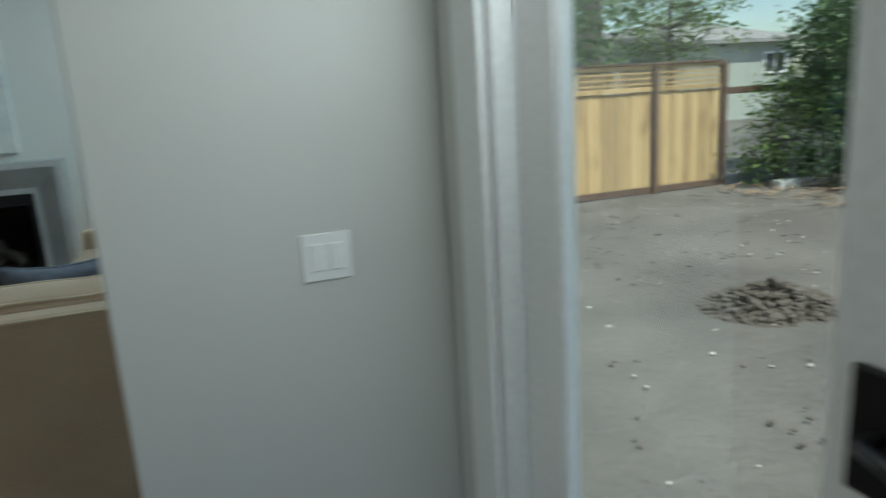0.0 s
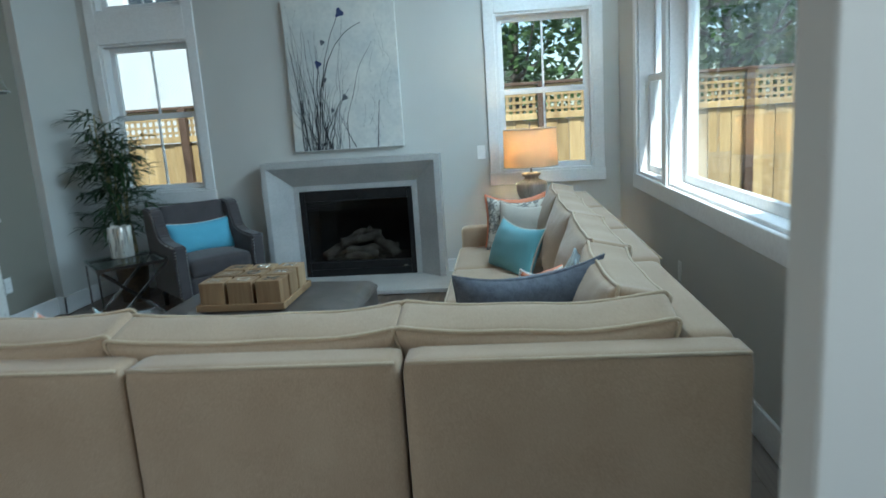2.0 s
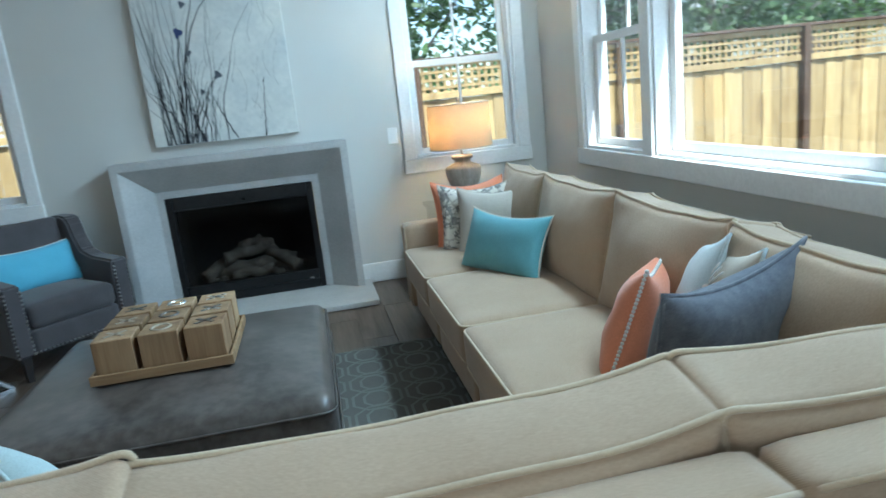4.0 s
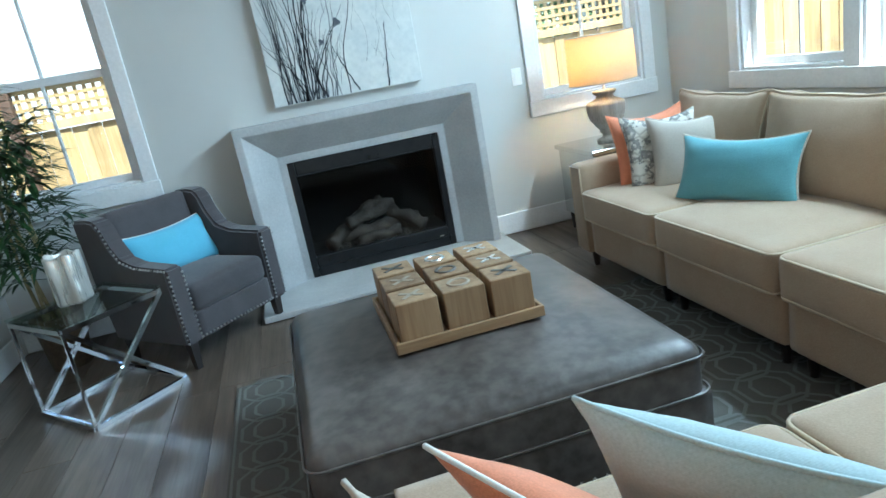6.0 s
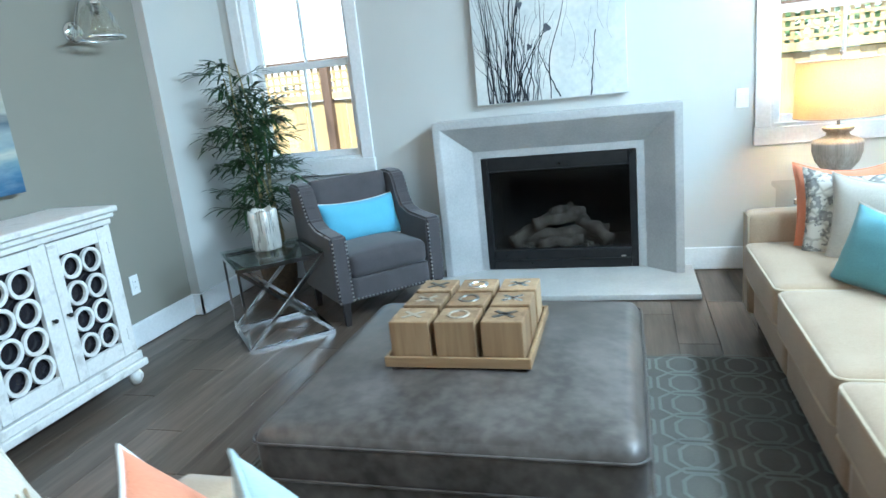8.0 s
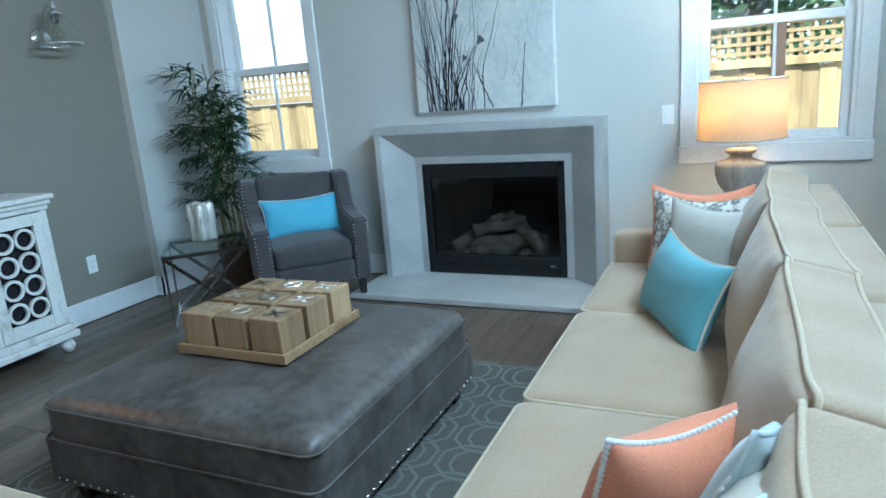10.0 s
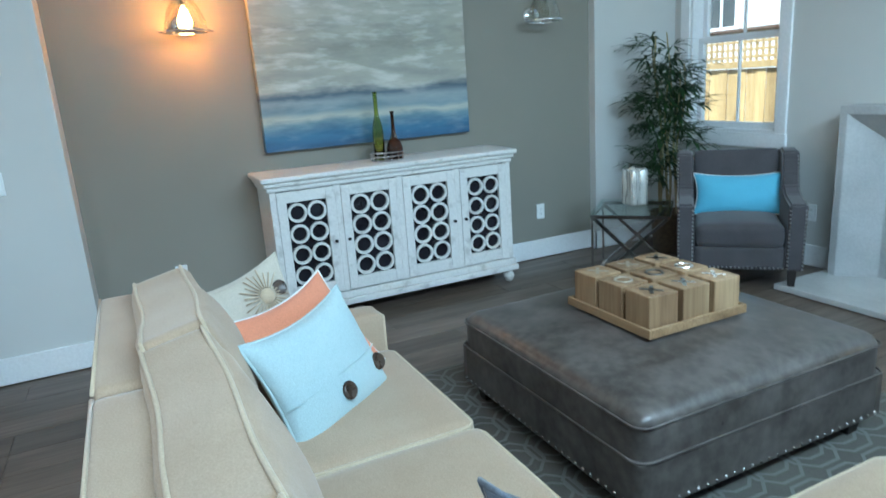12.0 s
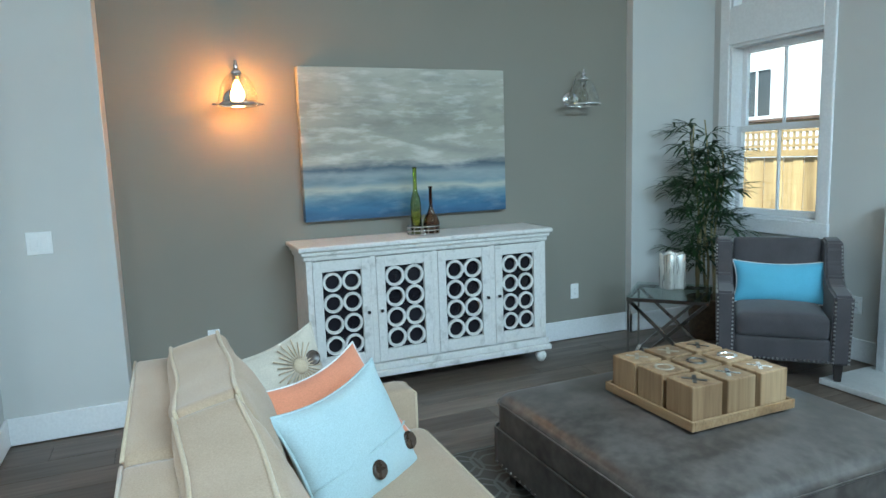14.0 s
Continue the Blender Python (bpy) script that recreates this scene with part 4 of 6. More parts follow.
def blade(bm, at, d, n, length, w):
    """One narrow arching leaf."""
    d = d.normalized()
    s = d.cross(Vector((0, 0, 1)))
    s = (s if s.length > 0.1 else Vector((1, 0, 0))).normalized()
    rows = []
    for k in range(5):
        f = k / 4
        c = at + d * length * f - Vector((0, 0, 1)) * length * 0.35 * f * f
        ww = w * (0.25 + 1.5 * f) if f < 0.35 else w * (1.0 - ((f - 0.35) / 0.65) ** 1.6) + 0.0003
        fold = Vector((0, 0, 0.25 * ww))
        rows.append((bm.verts.new(c - s * ww + fold), bm.verts.new(c), bm.verts.new(c + s * ww + fold)))
    for a, b in zip(rows, rows[1:]):
        bm.faces.new((a[0], a[1], b[1], b[0]))
        bm.faces.new((a[1], a[2], b[2], b[1]))


for i in range(6):
    a = i * 1.05 + 0.3
    top = Vector((0.09 * math.cos(a) + random.uniform(-0.05, 0.05), 0.09 * math.sin(a), random.uniform(1.30, 1.64)))
    foot = Vector((0.05 * math.cos(a), 0.05 * math.sin(a), 0.26))
    pts = [foot.lerp(top, k / 10) + Vector((0.015 * math.sin(k * 0.8 + i), 0.015 * math.cos(k * 0.7 + i), 0)) for k in range(11)]
    part("cane", tube(pts, lambda f: 0.011 * (1 - 0.55 * f), 8), M_CANE, pl, smooth=True)
    for k in range(25):
        f = random.uniform(0.24, 1.0)
        base = foot.lerp(top, f)
        th = random.uniform(0, 2 * math.pi)
        tip = base + Vector((math.cos(th), math.sin(th), random.uniform(0.0, 0.45))) * random.uniform(0.10, 0.28) * (1.15 - 0.3 * f)
        tube([base, base.lerp(tip, 0.5) + Vector((0, 0, 0.01)), tip], 0.0018, 4, bm=leaf_bm)
        for q in range(random.randint(7, 11)):
            u = th + random.gauss(0, 0.9)
            blade(leaf_bm, base.lerp(tip, random.uniform(0.45, 1)), Vector((math.cos(u), math.sin(u), random.uniform(-0.25, 0.7))), None, random.uniform(0.11, 0.19), random.uniform(0.009, 0.014))
for v in leaf_bm.verts:      # leaves bend away from the two walls
    v.co.x = max(v.co.x, -0.345 + 0.02 * math.sin(v.co.z * 40))
    v.co.y = min(v.co.y, 0.365)
    v.co.z = min(v.co.z, 1.69 - 0.03 * math.sin(v.co.x * 50))
tagged(part("leaves", leaf_bm, M_LEAF, pl, "narrow dark green leaves"), kind="stuff")

# ---- whitewashed sideboard ----
M_WASH = surface("whitewashed_wood", (0.44, 0.42, 0.385), (0.72, 0.705, 0.67), 12, 70, 0.7, bump=0.35, dist=0.002, stretch=(5, 1, 1), spread=(0.25, 0.45))
M_DARKIN = surface("dark_cabinet_glass", (0.012, 0.011, 0.014), (0.022, 0.02, 0.026), 5, 80, 0.15, bump=0.0)
sb = thing("sideboard", "distressed whitewashed sideboard with four circle-lattice doors", "sideboard")
CX0, CX1, CY0, CY1 = XG + 0.012, -4.505, 3.70, 5.31
part("body", boxes((CX0, CX1 - 0.022, CY0, CY0 + 0.03, 0.17, 0.84), (CX0, CX1 - 0.022, CY1 - 0.03, CY1, 0.17, 0.84), (CX0, CX0 + 0.015, CY0 + 0.03, CY1 - 0.03, 0.17, 0.84),
     (CX0, CX1 - 0.022, CY0 + 0.03, CY1 - 0.03, 0.17, 0.19), bevel=0.002), M_WASH, sb)
part("top", bx(CX0 - 0.004, CX1 + 0.04, CY0 - 0.045, CY1 + 0.04, 0.895, 0.925, bevel=0.006), M_WASH, sb)
part("cornice", bx(CX0 - 0.002, CX1 + 0.024, CY0 - 0.028, CY1 + 0.024, 0.868, 0.8945, bevel=0.006), M_WASH, sb)
part("cornice", bx(CX0, CX1 + 0.010, CY0 - 0.014, CY1 + 0.012, 0.838, 0.8675, bevel=0.006), M_WASH, sb)
part("plinth", bx(CX0, CX1 + 0.014, CY0 - 0.016, CY1 + 0.016, 0.125, 0.168, bevel=0.005), M_WASH, sb)
part("plinth", bx(CX0, CX1 + 0.028, CY0 - 0.030, CY1 + 0.030, 0.085, 0.1245, bevel=0.006), M_WASH, sb)
for y in (CY0 + 0.03, CY1 - 0.03):
    for x in (CX0 + 0.06, CX1 - 0.02):
        part("bun_foot", lathe([(0, 0.002), (0.020, 0.002), (0.036, 0.03), (0.038, 0.045), (0.030, 0.065), (0.020, 0.072), (0.026, 0.085), (0, 0.085)], 18, m=pose(x, y, 0)), M_WASH, sb, smooth=True)
part("interior_panel", bx(CX1 - 0.035, CX1 - 0.03, CY0 + 0.032, CY1 - 0.032, 0.192, 0.836), M_DARKIN, sb, "dark glass behind the lattice")
FW = (CY1 - CY0) / 4
for k in range(5):
    y = CY0 + k * FW
    part("post", bx(CX1 - 0.021, CX1 + 0.001, y - 0.018 + (0.018 if k == 0 else 0) - (0.018 if k == 4 else 0), y + 0.018 + (0.018 if k == 0 else 0) - (0.018 if k == 4 else 0), 0.17, 0.837, bevel=0.002), M_WASH, sb)
for k in range(4):
    y0, y1, z0, z1 = CY0 + k * FW + (0.037 if k == 0 else 0.019), CY0 + (k + 1) * FW - (0.037 if k == 3 else 0.019), 0.176, 0.832
    dr = part("door", boxes((CX1 - 0.02, CX1 + 0.006, y0, y0 + 0.055, z0, z1), (CX1 - 0.02, CX1 + 0.006, y1 - 0.055, y1, z0, z1), (CX1 - 0.02, CX1 + 0.005, y0 + 0.055, y1 - 0.055, z0, z0 + 0.075), (CX1 - 0.02, CX1 + 0.005, y0 + 0.055, y1 - 0.055, z1 - 0.065, z1), bevel=0.002), M_WASH, sb)
    gy0, gy1, gz0, gz1 = y0 + 0.056, y1 - 0.056, z0 + 0.076, z1 - 0.066
    ry, rz = (gy1 - gy0) / 4, (gz1 - gz0) / 8
    R = min(ry, rz)
    for i in range(2):
        for j in range(4):
            cy, cz = gy0 + ry * (2 * i + 1), gz0 + rz * (2 * j + 1)
            m = pose(CX1 - 0.016, cy, cz, 0, 90, 0)
            part("ring", lathe([(R * 0.72, 0), (R * 0.99, 0), (R * 1.0, 0.004), (R * 0.99, 0.017), (R * 0.74, 0.017), (R * 0.72, 0.013), (R * 0.72, 0)], 24, m=m), M_WASH, dr)
    ky = (y1 - 0.022) if k % 2 == 0 else (y0 + 0.022)
    part("knob", lathe([(0, 0), (0.006, 0), (0.005, 0.012), (0.011, 0.018), (0.010, 0.024), (0, 0.026)], 12, m=pose(CX1 + 0.006, ky, 0.50, 0, 90, 0)), M_BLACK, dr, "small dark metal knob")
    hy = y0 + 0.004 if k % 2 == 0 else y1 - 0.004
    for hz in (0.28, 0.73):
        part("hinge", bx(CX1 + 0.004, CX1 + 0.010, hy - 0.006, hy + 0.006, hz - 0.03, hz + 0.03, bevel=0.002), M_WASH, dr)
    if k % 2 == 1:
        part("latch", bx(CX1 + 0.005, CX1 + 0.012, y0 + 0.0, y0 + 0.045, 0.808, 0.822, bevel=0.002), M_WASH, dr)

# ---- seascape ----


def seascape():
    m, t, p = nodes_of("seascape_paint")
    sep = t.nodes.new("ShaderNodeSeparateXYZ")
    pos = t.nodes.new("ShaderNodeTexCoord").outputs["Object"]
    link(t, pos, sep.inputs[0])
    mp = t.nodes.new("ShaderNodeMapping")
    mp.inputs["Scale"].default_value = (1, 1.6, 6.5)
    link(t, pos, mp.inputs["Vector"])
    n1, n2 = noise_of(t, mp.outputs[0], 1.6, 7, 0.62), noise_of(t, mp.outputs[0], 2.7, 6, 0.58)
    add = t.nodes.new("ShaderNodeMath")
    add.operation = "MULTIPLY_ADD"
    add.inputs[1].default_value, add.inputs[2].default_value = 0.10, -0.05
    link(t, n1, add.inputs[0])
    hgt = t.nodes.new("ShaderNodeMath")
    hgt.operation = "ADD"
    link(t, add.outputs[0], hgt.inputs[0])
    link(t, sep.outputs[2], hgt.inputs[1])
    z = t.nodes.new("ShaderNodeMapRange")
    z.inputs[1].default_value, z.inputs[2].default_value = -0.475, 0.475
    link(t, hgt.outputs[0], z.inputs[0])
    sky_sea = ramp_of(t, z.outputs[0], [(0.0, (0.03, 0.095, 0.19)), (0.09, (0.05, 0.15, 0.26)), (0.16, (0.17, 0.27, 0.31)), (0.20, (0.47, 0.47, 0.40)), (0.235, (0.20, 0.28, 0.31)), (0.30, (0.27, 0.32, 0.33)), (0.34, (0.085, 0.12, 0.155)), (0.385, (0.40, 0.39, 0.33)), (0.62, (0.33, 0.325, 0.265)), (1.0, (0.42, 0.415, 0.35))])
    streak = mix_of(t, 1.0, ramp_of(t, n2, [(0.50, (0, 0, 0)), (0.68, (1, 1, 1))]), ramp_of(t, z.outputs[0], [(0.30, (0.22, 0.22, 0.22)), (0.40, (1, 1, 1))]), "MULTIPLY")
    c = mix_of(t, streak, sky_sea, mix_of(t, 0.5, sky_sea, (0.72, 0.72, 0.66)))
    dark = ramp_of(t, n1, [(0.32, (0.72, 0.74, 0.76)), (0.55, (1, 1, 1))])
    link(t, mix_of(t, 1.0, c, dark, "MULTIPLY"), p.inputs["Base Color"])
    p.inputs["Roughness"].default_value = 0.6
    bump_of(t, p, n2, 0.3, 0.003)
    return m


sea = thing("painting", "wide seascape canvas in grey, cream and blue", "painting", at=pose(XG + 0.036, 4.483, 1.512))
part("canvas", bx(-0.032, 0.032, -0.705, 0.705, -0.475, 0.475, bevel=0.003), seascape(), sea)

# ---- flower canvas over the mantel ----
FX0, FX1, FZ0, FZ1 = -2.99, -2.038, 1.168, 2.42
M_FCAN = surface("pale_washed_canvas", (0.50, 0.53, 0.53), (0.66, 0.66, 0.62), 3.5, 30, 0.75, bump=0.3, dist=0.002, spread=(0.3, 0.65))
M_INK = surface("ink_stems", (0.012, 0.014, 0.02), (0.035, 0.04, 0.05), 30, 90, 0.7, bump=0.05)
M_WASHINK = surface("thin_ink_wash", (0.17, 0.18, 0.19), (0.28, 0.29, 0.29), 30, 90, 0.7, bump=0.05)
M_INDIGO = surface("indigo_petal", (0.018, 0.03, 0.10), (0.05, 0.07, 0.17), 30, 90, 0.7, bump=0.05)
M_GREYPET = surface("slate_petal", (0.07, 0.08, 0.10), (0.13, 0.14, 0.16), 30, 90, 0.7, bump=0.05)
fl = thing("painting", "pale canvas of dark reeds and blue poppy heads above the fireplace", "painting")
part("canvas", bx(FX0, FX1, 7.026, YN - 0.002, FZ0, FZ1, bevel=0.003), M_FCAN, fl)
YF = 7.0245


def brush(bm, pts, w0, w1):
    """A thin painted stroke lying on the canvas."""
    n = len(pts)
    prev = None
    for i, (x, z) in enumerate(pts):
        x, z = min(max(x, FX0 + 0.006), FX1 - 0.006), min(max(z, FZ0 + 0.004), FZ1 - 0.004)
        a, b = pts[max(0, i - 1)], pts[min(n - 1, i + 1)]
        d = Vector((b[0] - a[0], b[1] - a[1])).normalized()
        w = w0 + (w1 - w0) * i / (n - 1)
        w *= 0.7 + 0.6 * abs(noise.noise(Vector((x * 30, z * 30, w0 * 900))))
        cur = (bm.verts.new((x - d.y * w, YF, z + d.x * w)), bm.verts.new((x + d.y * w, YF, z - d.x * w)))
        if prev:
            bm.faces.new((prev[0], prev[1], cur[1], cur[0]))
        prev = cur


random.seed(41)
ink, wash = bmesh.new(), bmesh.new()
for i in range(46):
    x0 = random.gauss(-2.76, 0.095)
    top = random.uniform(1.5, 2.4)
    bend = random.gauss(-0.06 if x0 < -2.78 else 0.05, 0.09)
    pts = [(x0 + bend * (k / 12) ** 2 + 0.010 * math.sin(k * 1.1 + i), FZ0 + 0.004 + (top - FZ0) * k / 12) for k in range(13)]
    brush(ink if i % 2 == 0 else wash, pts, random.uniform(0.0024, 0.0058), 0.0010)
for i in range(26):
    x0 = random.uniform(FX0 + 0.03, FX1 - 0.05)
    z0 = random.uniform(FZ0, 2.0)
    ln = random.uniform(0.12, 0.4)
    pts = [(x0 + 0.03 * math.sin(k * 0.5 + i) + random.gauss(0, 0.002), z0 + ln * k / 8) for k in range(9)]
    brush(wash, pts, random.uniform(0.001, 0.0026), 0.0006)
STEMS = (((-2.75, 1.17), (-2.66, 1.42), (-2.535, 1.58)), ((-2.78, 1.17), (-2.78, 1.5), (-2.72, 1.86)), ((-2.76, 1.3), (-2.70, 1.95), (-2.52, 2.26)), ((-2.74, 1.2), (-2.72, 1.55), (-2.685, 1.74)),
         ((-2.70, 1.70), (-2.60, 2.12), (-2.33, 2.20)), ((-2.26, 1.17), (-2.245, 1.35), (-2.22, 1.56)), ((-2.45, 1.18), (-2.52, 1.33), (-2.57, 1.47)), ((-2.86, 1.17), (-2.90, 1.6), (-2.95, 2.0)))
for k, (a, b, c) in enumerate(STEMS):
    pts = []
    for q in range(17):
        f = q / 16
        pts.append(((1 - f) ** 2 * a[0] + 2 * f * (1 - f) * b[0] + f * f * c[0] + 0.003 * math.sin(q * 1.7 + k), (1 - f) ** 2 * a[1] + 2 * f * (1 - f) * b[1] + f * f * c[1]))
    brush(ink, pts, 0.0052, 0.0026)
tagged(part("ink_brushwork", ink, M_INK, fl), kind="stuff")
_o = part("wash_brushwork", wash, M_WASHINK, fl)
_o.location.y = 0.0007
tagged(_o, kind="stuff")
for x, z, s, a, mt in ((-2.515, 1.60, 0.034, 30, M_GREYPET), (-2.72, 1.885, 0.040, 10, M_INDIGO), (-2.50, 2.285, 0.048, 35, M_INDIGO), (-2.675, 1.755, 0.028, -15, M_GREYPET), (-2.63, 1.50, 0.024, 20, M_GREYPET), (-2.665, 2.06, 0.028, 10, M_GREYPET)):
    bm = bmesh.new()
    vs = []
    for k in range(20):
        th = 2 * math.pi * k / 20
        r = s * (0.75 + 0.22 * math.sin(th * 3 + 0.6) + 0.12 * math.sin(th))
        u, v = r * math.cos(th) * 0.85, r * math.sin(th)
        ca, sa = math.cos(radians(a)), math.sin(radians(a))
        vs.append(bm.verts.new((x + u * ca + v * sa, YF - 0.0006, z - u * sa + v * ca)))
    bm.faces.new(vs)
    bmesh.ops.recalc_face_normals(bm, faces=bm.faces[:])
    part("poppy_head", bm, mt, fl, "painted blue poppy head" if mt is M_INDIGO else "painted slate poppy head")

# ---- wall sconces ----
M_SHADEGLASS = glass_pane("clear_bell_glass", (0.97, 0.98, 0.97))
M_BULB = glow("lit_filament_bulb", (1.0, 0.34, 0.06), 75.0)
M_DEAD = glass_pane("unlit_bulb", (0.93, 0.93, 0.9))


def sconce(label, y, z, lit):
    ob = thing("wall_sconce", label, "wall lamp", "pair of wall sconces", at=pose(XG, y, z) @ Matrix.Diagonal((1.2, 1.2, 1.03, 1)))
    part("backplate", lathe([(0, 0), (0.058, 0), (0.058, 0.006), (0.046, 0.016), (0.02, 0.02), (0, 0.02)], 28, m=pose(0.001, 0, -0.01, 0, 90, 0)), M_CHROME, ob, smooth=True)
    part("arm", tube([(0.015, 0, -0.01), (0.03, 0, 0.06), (0.06, 0, 0.135), (0.105, 0, 0.165), (0.135, 0, 0.15), (0.14, 0, 0.12)], 0.008, 8), M_CHROME, ob, smooth=True)
    part("finial", lathe([(0, 0.135), (0.012, 0.135), (0.015, 0.15), (0.006, 0.165), (0.009, 0.178), (0, 0.185)], 14, m=pose(0.14, 0, 0)), M_CHROME, ob, smooth=True)
    part("socket", lathe([(0, 0.06), (0.018, 0.06), (0.020, 0.10), (0.030, 0.108), (0.030, 0.120), (0.012, 0.137), (0, 0.137)], 20, m=pose(0.14, 0, 0)), M_CHROME, ob, smooth=True)
    g = part("glass_shade", lathe([(0.034, 0.108), (0.052, 0.095), (0.075, 0.05), (0.090, -0.01), (0.096, -0.055), (0.094, -0.055), (0.088, -0.01), (0.073, 0.05), (0.050, 0.092), (0.032, 0.106)], 36, m=pose(0.14, 0, 0)), M_SHADEGLASS, ob, "clear glass bell shade", smooth=True)
    g.visible_shadow = False
    part("rim_ring", lathe([(0.094, -0.063), (0.104, -0.063), (0.106, -0.055), (0.104, -0.048), (0.094, -0.048), (0.094, -0.063)], 36, m=pose(0.14, 0, 0)), M_CHROME, ob, smooth=True)
    for s in (-1, 1):
        part("thumb_screw", lathe([(0, 0), (0.005, 0), (0.005, 0.016), (0, 0.016)], 8, m=pose(0.14, s * 0.103, -0.055, -90 * s, 0, 0)), M_CHROME, ob)
    part("bulb", lathe([(0, 0.062), (0.013, 0.06), (0.016, 0.045), (0.030, 0.01), (0.033, -0.008), (0.026, -0.030), (0.010, -0.040), (0, -0.041)], 24, m=pose(0.14, 0, 0)), M_BULB if lit else M_DEAD, ob, "glowing amber bulb" if lit else "unlit clear bulb", smooth=True)
    return ob


sconce("polished chrome wall sconce with lit bulb in glass bell", 3.415, 1.808, True)
sconce("polished chrome wall sconce with unlit bulb in glass bell", 5.77, 1.808, False)

# ---- bottles on the sideboard ----
bk = thing("wire_basket", "low chrome wire basket holding two glass bottles", "basket", at=pose(-4.66, 4.50, 0.926))
for z in (0.006, 0.03, 0.055):
    part("wire_hoop", tube([(0.085 * math.cos(a), 0.105 * math.sin(a), z) for a in [2 * math.pi * i / 32 for i in range(32)]], 0.0035, 6, True), M_CHROME, bk, smooth=True)
for i in range(14):
    a = 2 * math.pi * i / 14
    part("wire_post", tube([(0.085 * math.cos(a), 0.105 * math.sin(a), 0.004), (0.085 * math.cos(a), 0.105 * math.sin(a), 0.058)], 0.0028, 6), M_CHROME, bk)
part("tray_base", lathe([(0, 0.001), (0.084, 0.001), (0.084, 0.005), (0, 0.005)], 32, m=Matrix.Diagonal((1, 1.23, 1, 1))), M_DARKWOOD, bk)
tagged(part("bottle", lathe([(0, 0.0), (0.032, 0.0), (0.035, 0.01), (0.035, 0.19), (0.030, 0.225), (0.016, 0.27), (0.013, 0.30), (0.013, 0.41), (0.016, 0.412), (0.016, 0.425), (0.010, 0.425), (0.010, 0.30), (0.028, 0.20), (0.029, 0.012), (0, 0.010)], 28, m=pose(-4.67, 4.455, 0.932)), solid_glass("green_bottle_glass", (0.70, 0.76, 0.30)), None, smooth=True), "tall pale green glass bottle in the wire basket", "bottle")
tagged(part("bottle", lathe([(0, 0.0), (0.046, 0.0), (0.053, 0.015), (0.053, 0.07), (0.040, 0.11), (0.018, 0.14), (0.012, 0.18), (0.011, 0.285), (0.014, 0.288), (0.014, 0.300), (0.008, 0.300), (0.008, 0.18), (0.038, 0.10), (0.047, 0.016), (0, 0.012)], 28, m=pose(-4.655, 4.553, 0.932)), solid_glass("amber_bottle_glass", (0.36, 0.13, 0.05)), None, smooth=True), "amber glass bottle with a long neck in the basket", "bottle")

# ---- lamp and its table ----
et = thing("lamp_table", "mirrored silver lamp table behind the sofa arm", "table", at=pose(-0.985, 6.62, 0))
M_MIRROR = surface("antique_mirror", (0.60, 0.61, 0.61), (0.70, 0.71, 0.71), 6, 80, 0.12, 1.0, bump=0.01)
part("top", bx(-0.26, 0.26, -0.26, 0.30, 0.555, 0.585, bevel=0.004), M_MIRROR, et)
part("body", bx(-0.24, 0.24, -0.24, 0.28, 0.12, 0.5545, bevel=0.004), M_MIRROR, et)
for sx in (-0.20, 0.20):
    for sy in (-0.20, 0.24):
        part("foot", lathe([(0, 0.002), (0.018, 0.002), (0.028, 0.12), (0, 0.12)], 10, m=pose(sx, sy, 0)), M_DARKWOOD, et)


def lamp_shade():
    m, t, p = nodes_of("amber_linen_shade")
    out = t.nodes["Material Output"]
    tl, df, em, mx, ad = (t.nodes.new(k) for k in ("ShaderNodeBsdfTranslucent", "ShaderNodeBsdfDiffuse", "ShaderNodeEmission", "ShaderNodeMixShader", "ShaderNodeAddShader"))
    v = coords(t, (1, 1, 1))
    c = ramp_of(t, noise_of(t, v, 180, 3), [(0.3, (0.78, 0.57, 0.35)), (0.7, (0.88, 0.69, 0.46))])
    link(t, c, tl.inputs[0])
    link(t, c, df.inputs[0])
    link(t, tl.outputs[0], mx.inputs[1])
    link(t, df.outputs[0], mx.inputs[2])
    mx.inputs[0].default_value = 0.45
    link(t, mx.outputs[0], out.inputs["Surface"])
    return m


lp = thing("table_lamp", "turned whitewashed wood lamp with a lit drum shade", "lamp", at=pose(-0.985, 6.63, 0.586))
M_URN = wood("weathered_lamp_wood", (0.20, 0.165, 0.13), (0.33, 0.285, 0.235), (0.45, 0.40, 0.34), 2, 0.7, scale=1.4, knots=False)
part("urn", lathe([(0, 0.0), (0.075, 0.0), (0.078, 0.012), (0.055, 0.022), (0.040, 0.035), (0.038, 0.05), (0.055, 0.062), (0.050, 0.072), (0.070, 0.095), (0.105, 0.14), (0.120, 0.19), (0.122, 0.235), (0.116, 0.25), (0.085, 0.262), (0.058, 0.275), (0.052, 0.29), (0.070, 0.302), (0.076, 0.312), (0.070, 0.322), (0.02, 0.328), (0, 0.328)], 40), M_URN, lp, smooth=True)
part("stem", lathe([(0, 0.328), (0.008, 0.328), (0.008, 0.42), (0.016, 0.43), (0.016, 0.46), (0, 0.46)], 14), M_NAIL, lp, smooth=True)
part("shade", lathe([(0.212, 0.375), (0.206, 0.665), (0.204, 0.665), (0.210, 0.375), (0.212, 0.375)], 56), lamp_shade(), lp, "amber linen drum shade", smooth=True)
for z, r in ((0.376, 0.2125), (0.664, 0.2065)):
    part("shade_trim", tube([(r * math.cos(a), r * math.sin(a), z) for a in [2 * math.pi * i / 56 for i in range(56)]], 0.0035, 6, True), M_OAT, lp, smooth=True)
